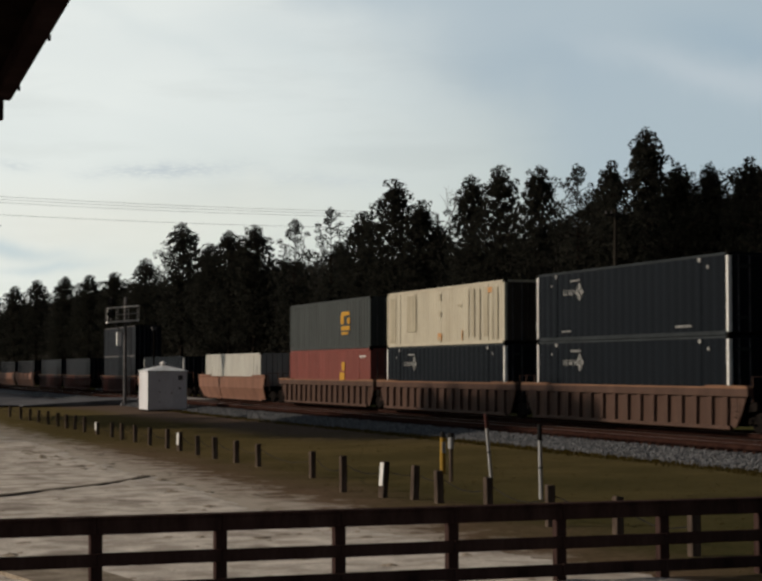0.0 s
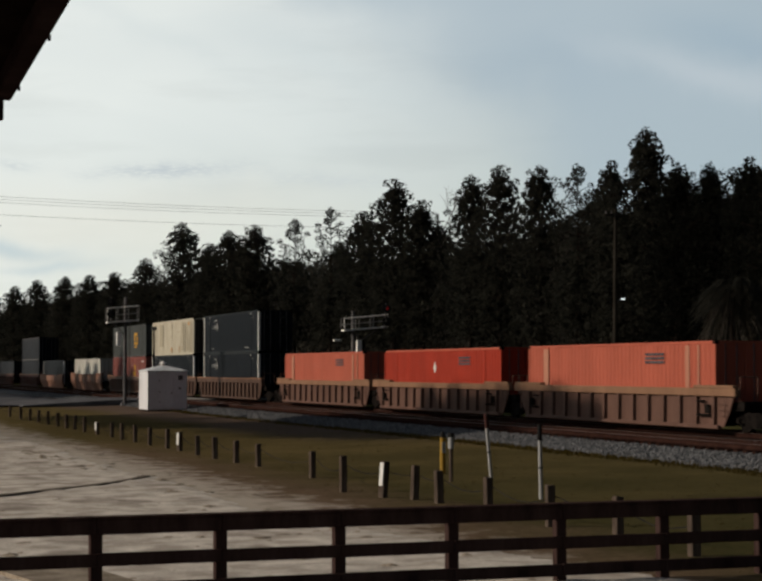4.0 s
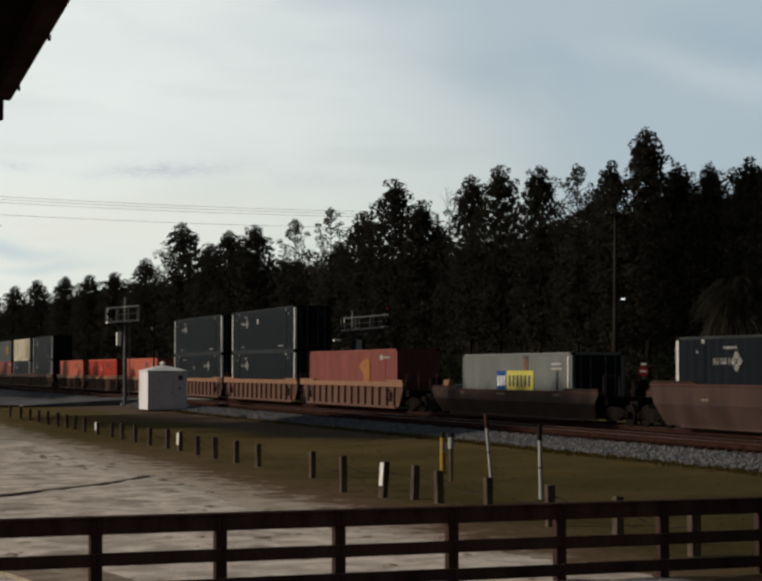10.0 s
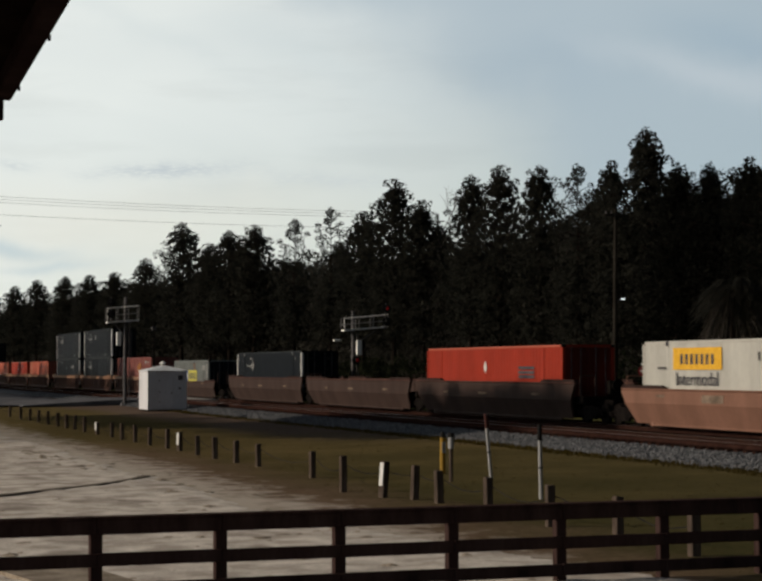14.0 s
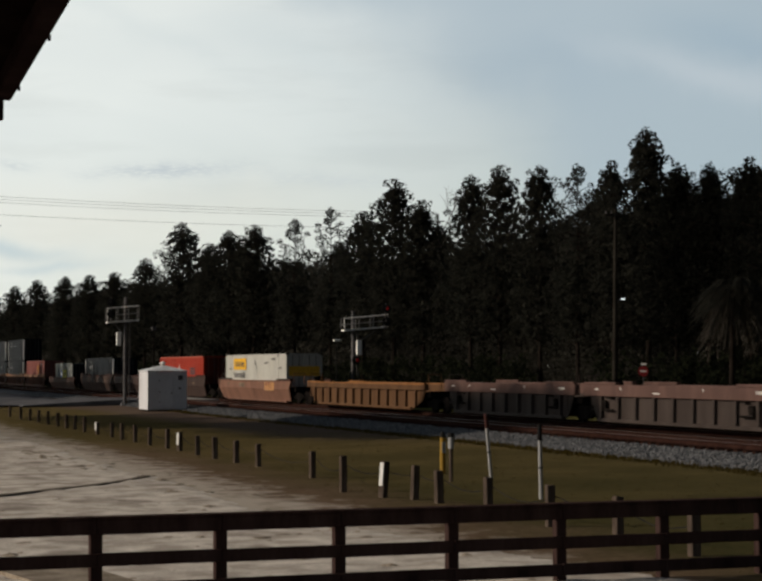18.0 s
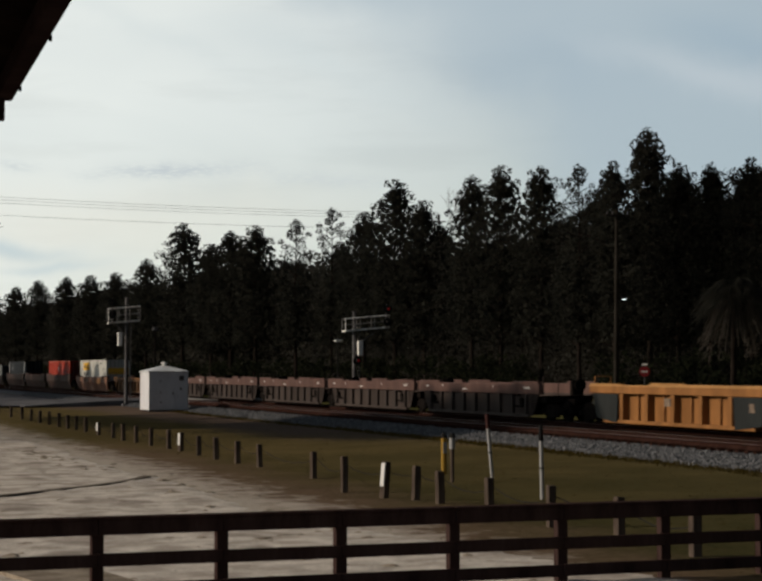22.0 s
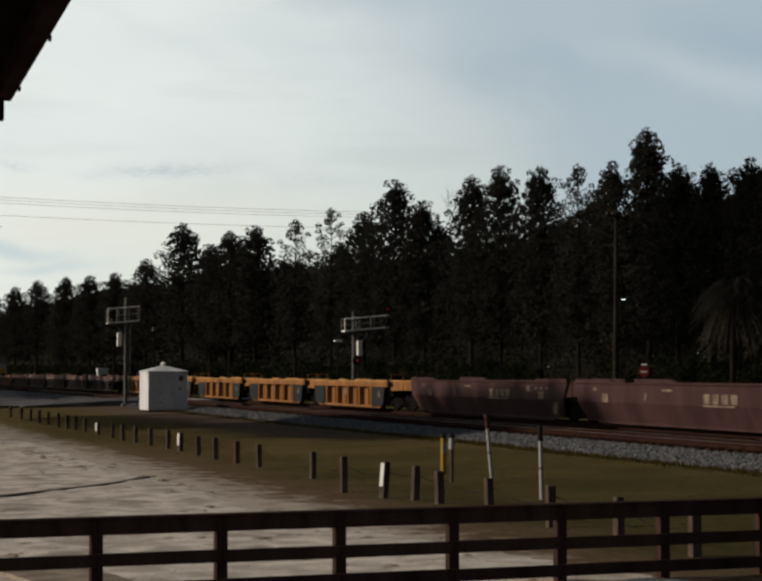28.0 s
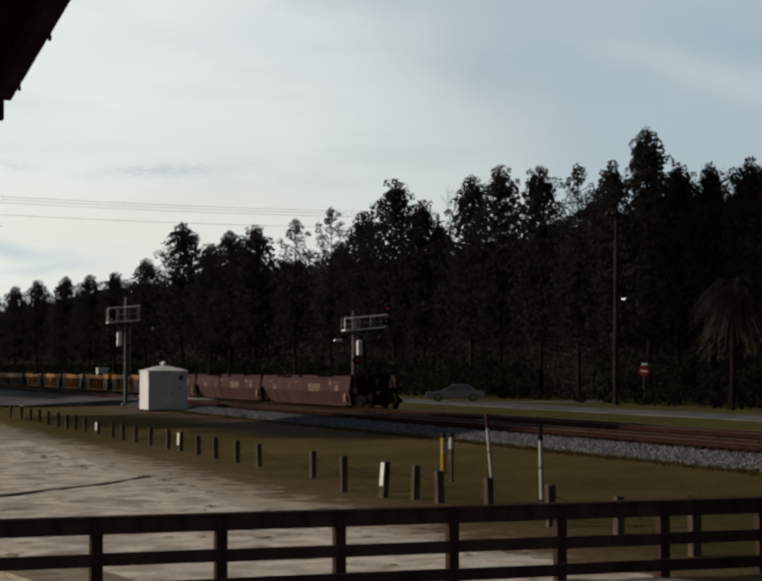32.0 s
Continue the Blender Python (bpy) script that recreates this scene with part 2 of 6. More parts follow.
M["grimy"] = paint("grimy grey brown door paint", (0.05576, 0.04592, 0.03808), 0.7, 0.7, dirt=(0.02624, 0.02168, 0.0184))
M["mark_amber"] = material("worn amber lettering paint", (0.30, 0.17, 0.035), (0.42, 0.25, 0.05), 0.7, scale=6, bump=0)
M["worn_tan"] = paint("worn pale tan car paint", (0.1082, 0.06336, 0.05152), 0.74, 0.65, dirt=(0.0649, 0.03661, 0.03091))
M["grey_car"] = paint("dusty reddish brown car paint", (0.04836, 0.03286, 0.02914), 0.70, 0.7, dirt=(0.031, 0.02046, 0.0186))
M["pink_car"] = paint("faded pinkish tan car paint", (0.1717, 0.09419, 0.06948), 0.8, 0.65)
M["brown_car"] = paint("mauve brown car paint", (0.0572, 0.0312, 0.0312), 0.64, 0.65, dirt=(0.0338, 0.0195, 0.0195))
M["yellow_car"] = paint("amber yellow car paint", (0.2496, 0.1186, 0.04368), 0.62, 0.6, dirt=(0.1144, 0.06032, 0.02912))
M["pale_car"] = paint("dusty grey car paint", (0.051, 0.04131, 0.03825), 0.66, 0.7, dirt=(0.0306, 0.02397, 0.02142))
M["amber_brown"] = paint("grimy amber brown car paint", (0.1019, 0.05616, 0.03016), 0.7, 0.7, dirt=(0.0624, 0.03432, 0.01976))
M["end_grey"] = paint("blue grey end panel paint", (0.02232, 0.0256, 0.02624), 0.75, 0.6)
# sill and rail paints are lightened to hold sunlight on their top edges
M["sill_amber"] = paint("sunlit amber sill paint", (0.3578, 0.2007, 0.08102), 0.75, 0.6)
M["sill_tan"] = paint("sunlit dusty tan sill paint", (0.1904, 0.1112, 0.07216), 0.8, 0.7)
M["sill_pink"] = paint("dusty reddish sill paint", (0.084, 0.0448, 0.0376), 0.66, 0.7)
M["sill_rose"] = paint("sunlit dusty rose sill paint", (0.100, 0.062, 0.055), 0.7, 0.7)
M["mark_dim"] = material("dull white lettering paint", (0.20, 0.21, 0.21), (0.30, 0.31, 0.31), 0.7, scale=5, bump=0)
M["rail"] = material("rusty rail web", (0.01755, 0.008775, 0.007425), (0.03105, 0.0162, 0.01282), 0.85, 0, 4, 40, 0.1)
M["railhead"] = material("worn bright railhead", (0.16, 0.14, 0.13), (0.24, 0.22, 0.21), 0.5, 0.9, 4, 40, 0.05, spec=0.4)
M["tie"] = material("oily weathered timber", (0.0136, 0.0072, 0.0064), (0.0272, 0.0144, 0.0112), 0.9, 0, 3, 30, 0.4, vary=0.35)
M["bed"] = material("rust stained ballast", (0.019, 0.0118, 0.0108), (0.040, 0.0225, 0.0205), 0.95, 0, 1.2, 22, 0.9, 0.05)
M["stone"] = material("grey ballast stone", (0.0561, 0.06059, 0.06732), (0.1421, 0.1496, 0.1608), 0.9, 0, 6, 22, 0.5, 0.03)
M["asphalt"] = material("worn grey asphalt", (0.070, 0.073, 0.083), (0.125, 0.127, 0.135), 0.9, 0, 0.5, 35, 0.3, 0.01)
M["concrete"] = material("pale worn concrete", (0.20, 0.20, 0.195), (0.32, 0.315, 0.30), 0.9, 0, 1.5, 25, 0.3)
M["timber"] = material("dark brown stained timber", (0.02792, 0.01745, 0.01657), (0.05235, 0.03402, 0.03141), 0.75, 0, 2.5, 24, 0.4, streak=3)
M["bollard"] = material("weathered treated post timber", (0.04688, 0.03656, 0.03094), (0.1078, 0.08625, 0.07125), 0.85, 0, 4, 30, 0.6, streak=5)
M["hut_wall"] = paint("white metal cabin wall", (0.56, 0.58, 0.62), 0.9, 0.5)
M["hut_roof"] = paint("pale grey cabin roof", (0.50, 0.53, 0.56), 0.85, 0.5)
M["galv"] = material("galvanised steel", (0.06375, 0.06375, 0.068), (0.1105, 0.1105, 0.1148), 0.6, 0.2, 5, 30, 0.1)
M["galv_mid"] = paint("dull painted steel", (0.16, 0.16, 0.16), 0.85, 0.5)
M["galv_bright"] = paint("pale painted steel", (0.76, 0.77, 0.76), 0.85, 0.4)
M["black"] = material("matt black paint", (0.010, 0.010, 0.011), (0.022, 0.022, 0.022), 0.7, 0, 5, 30, 0.1)
M["rubber"] = material("tyre rubber", (0.012, 0.012, 0.012), (0.022, 0.022, 0.021), 0.9, 0, 5, 30, 0.1)
M["pole_wood"] = material("greyed pole timber", (0.0144, 0.0132, 0.0114), (0.0276, 0.0252, 0.0216), 0.9, 0, 2, 24, 0.4, streak=6)
M["sign_red"] = paint("red sign face", (0.156, 0.018, 0.021), 0.85, 0.5)
M["pipe_white"] = paint("white plastic pipe", (0.289, 0.2975, 0.306), 0.85, 0.5)
M["pipe_yellow"] = paint("yellow plastic marker", (0.273, 0.169, 0.0325), 0.85, 0.5)
M["pipe_red"] = paint("dull red cap", (0.055, 0.024, 0.022), 0.8, 0.6)
M["car_paint"] = material("silvery blue grey car paint", (0.085, 0.095, 0.105), (0.105, 0.115, 0.125), 0.25, 0.2, 2, 30, 0, spec=0.5)
M["chrome"] = material("bright trim", (0.55, 0.56, 0.57), (0.65, 0.66, 0.67), 0.2, 0.9, 4, 30, 0)
M["wire"] = material("black cable", (0.012, 0.012, 0.014), (0.025, 0.025, 0.028), 0.6, 0, 5, 30, 0)
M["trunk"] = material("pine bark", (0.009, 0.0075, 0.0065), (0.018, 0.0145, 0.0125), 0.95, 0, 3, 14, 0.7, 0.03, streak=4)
M["grey_bark"] = material("pale grey bark", (0.09, 0.085, 0.078), (0.15, 0.14, 0.13), 0.95, 0, 3, 14, 0.5, 0.02, streak=4)
M["shingle"] = material("dark shelter roof boards", (0.012, 0.008, 0.007), (0.025, 0.017, 0.014), 0.9, 0, 3, 20, 0.3)
M["palm_dead"] = material("dry palm fronds", (0.039, 0.03536, 0.0312), (0.0676, 0.06136, 0.052), 0.9, 0, 3, 30, 0)


def leaf_material(name, c1, c2):
    m = bpy.data.materials.new(name)
    m.use_nodes = True
    nt = m.node_tree
    N, L = nt.nodes.new, nt.links.new
    b = nt.nodes["Principled BSDF"]
    geo = N("ShaderNodeNewGeometry")
    ramp = N("ShaderNodeValToRGB")
    ramp.color_ramp.elements[0].color, ramp.color_ramp.elements[1].color = (*c1, 1), (*c2, 1)
    L(geo.outputs["Random Per Island"], ramp.inputs[0])
    tc = N("ShaderNodeTexCoord")
    n = N("ShaderNodeTexNoise")
    n.inputs["Scale"].default_value = 0.6
    L(tc.outputs["Object"], n.inputs["Vector"])
    mul = N("ShaderNodeMix")
    mul.data_type, mul.blend_type = "RGBA", "MULTIPLY"
    mul.inputs[0].default_value = 0.6
    L(ramp.outputs[0], mul.inputs[6])
    L(n.outputs["Fac"], mul.inputs[7])
    L(mul.outputs[2], b.inputs["Base Color"])
    b.inputs["Roughness"].default_value = 0.75
    b.inputs["Specular IOR Level"].default_value = 0.0
    # leaves let half of the light through
    thru = N("ShaderNodeBsdfTranslucent")
    L(mul.outputs[2], thru.inputs["Color"])
    both = N("ShaderNodeMixShader")
    both.inputs[0].default_value = 0.5
    L(b.outputs[0], both.inputs[1])
    L(thru.outputs[0], both.inputs[2])
    L(both.outputs[0], nt.nodes["Material Output"].inputs["Surface"])
    return m


M["needles"] = leaf_material("pine needles", (0.02774, 0.02938, 0.0253), (0.0408, 0.04243, 0.03509))
M["leaves"] = leaf_material("dark evergreen leaves", (0.05452, 0.05452, 0.04756), (0.07192, 0.07076, 0.06032))
# darker copy of the leaves, with deep shade put into the colour
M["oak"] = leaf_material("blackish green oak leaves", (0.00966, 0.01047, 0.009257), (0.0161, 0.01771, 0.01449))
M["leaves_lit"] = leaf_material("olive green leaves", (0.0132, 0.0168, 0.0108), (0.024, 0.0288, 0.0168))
M["palm"] = leaf_material("palm fronds", (0.02836, 0.02929, 0.02551), (0.04726, 0.04726, 0.04063))
M["blade"] = leaf_material("winter grass blades", (0.055, 0.044, 0.012), (0.10, 0.075, 0.022))


def glow(name, c, strength):
    m = bpy.data.materials.new(name)
    m.use_nodes = True
    b = m.node_tree.nodes["Principled BSDF"]
    b.inputs["Base Color"].default_value = (*c, 1)
    b.inputs["Emission Color"].default_value = (*c, 1)
    b.inputs["Emission Strength"].default_value = strength
    return m


M["lamp_white"] = glow("lit street lamp", (0.9, 0.97, 1.0), 1.2)
M["lamp_red"] = glow("red signal light", (0.5, 0.015, 0.015), 0.05)


def glass():
    m = bpy.data.materials.new("dark car glass")
    m.use_nodes = True
    b = m.node_tree.nodes["Principled BSDF"]
    b.inputs["Base Color"].default_value = (0.02, 0.025, 0.03, 1)
    b.inputs["Roughness"].default_value = 0.05
    b.inputs["Specular IOR Level"].default_value = 0.9
    return m


M["glass"] = glass()


def ground_material():
    """Winter turf: olive and straw patches, bare brown earth towards the lot, mixed by broad noise."""
    m = bpy.data.materials.new("winter turf and bare earth")
    m.use_nodes = True
    nt = m.node_tree
    N, L = nt.nodes.new, nt.links.new
    b = nt.nodes["Principled BSDF"]
    tc = N("ShaderNodeTexCoord")

    def noise_node(scale, detail=5, rough=0.6):
        n = N("ShaderNodeTexNoise")
        n.inputs["Scale"].default_value, n.inputs["Detail"].default_value, n.inputs["Roughness"].default_value = scale, detail, rough
        L(tc.outputs["Object"], n.inputs["Vector"])
        return n

    def mixed(fac, a, c):
        x = N("ShaderNodeMix")
        x.data_type = "RGBA"
        L(fac, x.inputs[0])
        for value, k in ((a, 6), (c, 7)):
            if isinstance(value, tuple):
                x.inputs[k].default_value = (*value, 1)
            else:
                L(value, x.inputs[k])
        return x.outputs[2]

    def step(value, lo, hi):
        r = N("ShaderNodeMapRange")
        r.inputs["From Min"].default_value, r.inputs["From Max"].default_value = lo, hi
        L(value, r.inputs["Value"])
        return r.outputs[0]

    patch = noise_node(0.22)
    fine = noise_node(6.0, 6, 0.7)
    turf = mixed(step(patch.outputs["Fac"], 0.40, 0.62), (0.086, 0.067, 0.029), (0.122, 0.092, 0.041))
    sep = N("ShaderNodeSeparateXYZ")
    L(tc.outputs["Object"], sep.inputs[0])

    def along(axis, wander, weight):
        x = N("ShaderNodeMath")
        x.operation = "MULTIPLY_ADD"
        x.inputs[1].default_value = weight
        L(wander.outputs["Fac"], x.inputs[0])
        L(sep.outputs[axis], x.inputs[2])
        return x.outputs[0]

    # greener towards the near end, straw further off
    turf = mixed(step(along("Y", patch, 40.0), 46, 80), mixed(step(patch.outputs["Fac"], 0.4, 0.62), (0.034, 0.035, 0.014), (0.050, 0.047, 0.020)), turf)
    turf = mixed(step(fine.outputs["Fac"], 0.35, 0.75), turf, (0.070, 0.059, 0.028))
    # brown band between the cabin and the ballast: the tone of the shade there, painted in
    shade_band = N("ShaderNodeMath")
    shade_band.operation = "MULTIPLY"
    L(step(along("X", patch, 5.0), 21.0, 23.4), shade_band.inputs[0])
    L(step(along("Y", patch, 16.0), 66, 80), shade_band.inputs[1])
    both = N("ShaderNodeMath")
    both.operation = "MULTIPLY"
    L(shade_band.outputs[0], both.inputs[0])
    L(step(sep.outputs["X"], 34, 30), both.inputs[1])
    turf = mixed(both.outputs[0], turf, mixed(step(fine.outputs["Fac"], 0.3, 0.7), (0.078, 0.057, 0.044), (0.122, 0.093, 0.074)))
    turf = mixed(step(sep.outputs["X"], 35.5, 38.5), turf, mixed(step(patch.outputs["Fac"], 0.4, 0.62), (0.055, 0.055, 0.020), (0.076, 0.070, 0.028)))
    edge = noise_node(0.5, 6, 0.65)
    add = N("ShaderNodeMath")
    add.operation = "MULTIPLY_ADD"
    add.inputs[1].default_value = 5.0
    L(edge.outputs["Fac"], add.inputs[0])
    L(sep.outputs["X"], add.inputs[2])
    earth = mixed(step(fine.outputs["Fac"], 0.3, 0.7), (0.088, 0.060, 0.040), (0.140, 0.100, 0.070))
    # grass reaches the sand at the far end of the lot
    far = mixed(step(along("Y", edge, 14.0), 64, 78), earth, (0.098, 0.077, 0.034))
    base = mixed(step(add.outputs[0], 13.4, 16.6), far, turf)
    blotch = noise_node(1.3, 7, 0.7)
    sub = N("ShaderNodeMath")
    sub.operation = "MULTIPLY_ADD"
    sub.inputs[1].default_value = 6.5
    L(blotch.outputs["Fac"], sub.inputs[0])
    L(sep.outputs["X"], sub.inputs[2])
    base = mixed(step(sub.outputs[0], 13.0, 14.6), (0.36, 0.325, 0.28), base)
    L(base, b.inputs["Base Color"])
    b.inputs["Roughness"].default_value, b.inputs["Specular IOR Level"].default_value = 0.95, 0.0
    bp = N("ShaderNodeBump")
    bp.inputs["Strength"].default_value, bp.inputs["Distance"].default_value = 0.8, 0.05
    L(fine.outputs["Fac"], bp.inputs["Height"])
    L(bp.outputs[0], b.inputs["Normal"])
    return m


M["ground"] = ground_material()
M["sand"] = material("pale sandy gravel", (0.34, 0.31, 0.275), (0.56, 0.525, 0.475), 0.95, 0, 1.5, 14, 0.5, 0.04, dirt=(0.235, 0.205, 0.180), rasp=0.36)
# colours the clods and also the painted shadow behind the fence
M["clod_shade"] = material("damp sand clods", (0.17, 0.145, 0.115), (0.28, 0.245, 0.20), 0.95, 0, 2, 16, 0.6, 0.03)
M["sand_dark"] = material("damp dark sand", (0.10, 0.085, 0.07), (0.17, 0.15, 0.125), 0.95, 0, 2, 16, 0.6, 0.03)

# ---- building helpers ----


def thing(name, label, category, group="", m=None, kind=""):
    ob = tagged(new(name), label, category, group, kind)
    if m is not None:
        ob.matrix_basis = m
    return ob


def mesh_of(name, bm, mat, smooth=False):
    me = bpy.data.meshes.new(name)
    bm.to_mesh(me)
    bm.free()
    me.materials.append(mat)
    if smooth:
        me.polygons.foreach_set("use_smooth", [True] * len(me.polygons))
    return me


def part(name, bm, mat, parent, label="", smooth=False, m=None):
    ob = new(name, mesh_of(name, bm, mat, smooth))
    ob.parent = parent
    if m is not None:
        ob.matrix_basis = m
    if label:
        ob["label"] = label
    return ob


def again(ob, m, parent=None):
    """The same part once more: an object of its own on the same mesh."""
    c = new(ob.name.split(".")[0], ob.data)
    c.parent = parent or ob.parent
    c.matrix_basis = m
    return c


def single(name, bm, mat, label, category, group="", kind="", m=None, smooth=False):
    ob = tagged(new(name, mesh_of(name, bm, mat, smooth)), label, category, group, kind)
    if m is not None:
        ob.matrix_basis = m
    return ob


def raw(name, verts, faces, mat, smooth=False):
    me = bpy.data.meshes.new(name)
    me.from_pydata(verts, [], faces)
    me.materials.append(mat)
    if smooth:
        me.polygons.foreach_set("use_smooth", [True] * len(me.polygons))
    return me


def box(x0, x1, y0, y1, z0, z1, bevel=0.0, bm=None):
    bm = bm or bmesh.new()
    made = bmesh.ops.create_cube(bm, size=1.0, matrix=Matrix.LocRotScale(((x0 + x1) / 2, (y0 + y1) / 2, (z0 + z1) / 2), None,
                                                                       (abs(x1 - x0), abs(y1 - y0), abs(z1 - z0))))
    if bevel:
        edges = list({e for v in made["verts"] for e in v.link_edges})
        bmesh.ops.bevel(bm, geom=edges, offset=bevel, segments=1, affect="EDGES")
    return bm


def rod(p0, p1, r0, r1=None, seg=8, bm=None):
    bm = bm or bmesh.new()
    p0, p1 = Vector(p0), Vector(p1)
    d = p1 - p0
    m = Matrix.Translation((p0 + p1) / 2) @ d.to_track_quat("Z", "Y").to_matrix().to_4x4()
    bmesh.ops.create_cone(bm, cap_ends=True, segments=seg, radius1=r0, radius2=r0 if r1 is None else r1, depth=d.length, matrix=m)
    return bm


def tube(points, r, seg=6, bm=None):
    for a, c in zip(points, points[1:]):
        bm = rod(a, c, r, seg=seg, bm=bm)
    return bm


def prism(outline, x0, x1, bm=None):
    """An upright outline of (y, z) pushed through from x0 to x1."""
    bm = bm or bmesh.new()
    a = [bm.verts.new((x0, y, z)) for y, z in outline]
    c = [bm.verts.new((x1, y, z)) for y, z in outline]
    n = len(outline)
    bm.faces.new(a)
    bm.faces.new(c[::-1])
    for i in range(n):
        bm.faces.new((a[i], c[i], c[(i + 1) % n], a[(i + 1) % n]))
    bmesh.ops.recalc_face_normals(bm, faces=bm.faces)
    return bm


def extrude_y(outline, y0, y1, bm=None):
    """A cross-section of (x, z) drawn along the track from y0 to y1."""
    bm = bm or bmesh.new()
    a = [bm.verts.new((x, y0, z)) for x, z in outline]
    c = [bm.verts.new((x, y1, z)) for x, z in outline]
    n = len(outline)
    bm.faces.new(a)
    bm.faces.new(c[::-1])
    for i in range(n):
        bm.faces.new((a[i], c[i], c[(i + 1) % n], a[(i + 1) % n]))
    bmesh.ops.recalc_face_normals(bm, faces=bm.faces)
    return bm

# ---- the large structure: ground, lot, tracks, roads ----


def ground_height(x, y):
    """Turf beside the lot, a slight rise to the tracks, flat beyond."""
    base = -0.62 + 0.16 * min(1.0, max(0.0, (x - 15.0) / 8.0))
    if x > 15:
        base += 0.03 * math.sin(y * 0.13) * min(1, (x - 15) / 6) * (1 if x < 24 else 0)
    return base


def make_ground():
    xs = [-3000, -600, -120, -40, -15, 0, 5, 9, 12, 14, 15, 16.5, 18, 19.5, 21, 22.5, 24, 26, 30, 34, 38, 45, 60, 90, 150, 400, 1200, 3000]
    ys = [-3000, -600, -150, -40] + list(range(0, 160, 4)) + [170, 200, 250, 320, 450, 700, 1200, 3000]
    verts = [(x, y, ground_height(x, y)) for y in ys for x in xs]
    n = len(xs)
    faces = [(j * n + i, j * n + i + 1, (j + 1) * n + i + 1, (j + 1) * n + i) for j in range(len(ys) - 1) for i in range(n - 1)]
    tagged(new("ground", raw("ground", verts, faces, M["ground"], True)), "winter turf, olive and straw, with bare brown earth", "ground", kind="structure")


def lot_edge(y):
    return 9.3 + 0.2 * max(0.0, 32 - y) + 0.5 * noise.noise(Vector((y * 0.11, 3.3, 0))) + 0.35 * noise.noise(Vector((y * 0.6, 8.1, 0))) + 0.25 * noise.noise(Vector((y * 2.1, 1.7, 0)))


def make_lot():
    """The pale sandy lot: a thin sheet with a ragged edge and shallow ruts."""
    verts, faces = [], []
    cols = [-60, -30, -15, -8, -4, -3, -2, -1] + [8 * k / 34 for k in range(35)]
    rows = [-30, -15, 0, 8] + [14 + 0.3 * i for i in range(120)] + [50 + 0.6 * i for i in range(80)] + [100, 106, 112, 118, 126]
    for y in rows:
        e = lot_edge(y) - max(0.0, (y - 70) * 0.02)
        for c in cols:
            x = c * e / 8 if c > 0 else c
            rough = 0.030 * noise.noise(Vector((x * 0.9, y * 0.9, 0))) + 0.028 * noise.noise(Vector((x * 2.6, y * 2.2, 4)))
            verts.append((x, y, -0.595 + rough if c < 8 else -0.63))
    n = len(cols)
    for j in range(len(rows) - 1):
        for i in range(n - 1):
            faces.append((j * n + i, j * n + i + 1, (j + 1) * n + i + 1, (j + 1) * n + i))
    tagged(new("pavement", raw("sandy lot", verts, faces, M["sand"], True)), "pale sandy gravel lot with ruts and dark stains", "lot", kind="structure")


NEAR_TRACK, FAR_TRACK = 27.95, 32.52


def make_bed():
    outline = [(24.0, -0.62), (24.5, -0.40), (25.9, -0.21), (34.7, -0.21), (36.3, -0.55), (36.4, -0.7), (24.0, -0.7)]
    bm = bmesh.new()
    ys = list(range(-150, 620, 6))
    rings = [[bm.verts.new((x, y, z + (0.02 * noise.noise(Vector((x, y * 0.2, 0))) if z > -0.6 else 0))) for x, z in outline] for y in ys]
    for a, c in zip(rings, rings[1:]):
        for i in range(len(outline) - 1):
            bm.faces.new((a[i], c[i], c[i + 1], a[i + 1]))
    bmesh.ops.recalc_face_normals(bm, faces=bm.faces)
    shoulder = bmesh.new()
    rings = []
    for y in ys:
        rings.append([shoulder.verts.new((x, y, z)) for x, z in ((23.5, -0.66), (23.9, -0.56), (24.45, -0.37), (25.85, -0.185), (26.1, -0.19), (26.1, -0.4))])
    for a, c in zip(rings, rings[1:]):
        for i in range(5):
            shoulder.faces.new((a[i], c[i], c[i + 1], a[i + 1]))
    bmesh.ops.recalc_face_normals(shoulder, faces=shoulder.faces)
    single("ballast_shoulder", shoulder, M["stone"], "grey ballast shoulder beside the near track", "trackbed", kind="structure")
    single("trackbed", bm, M["bed"], "rust stained ballast bed under two tracks", "trackbed", kind="structure")


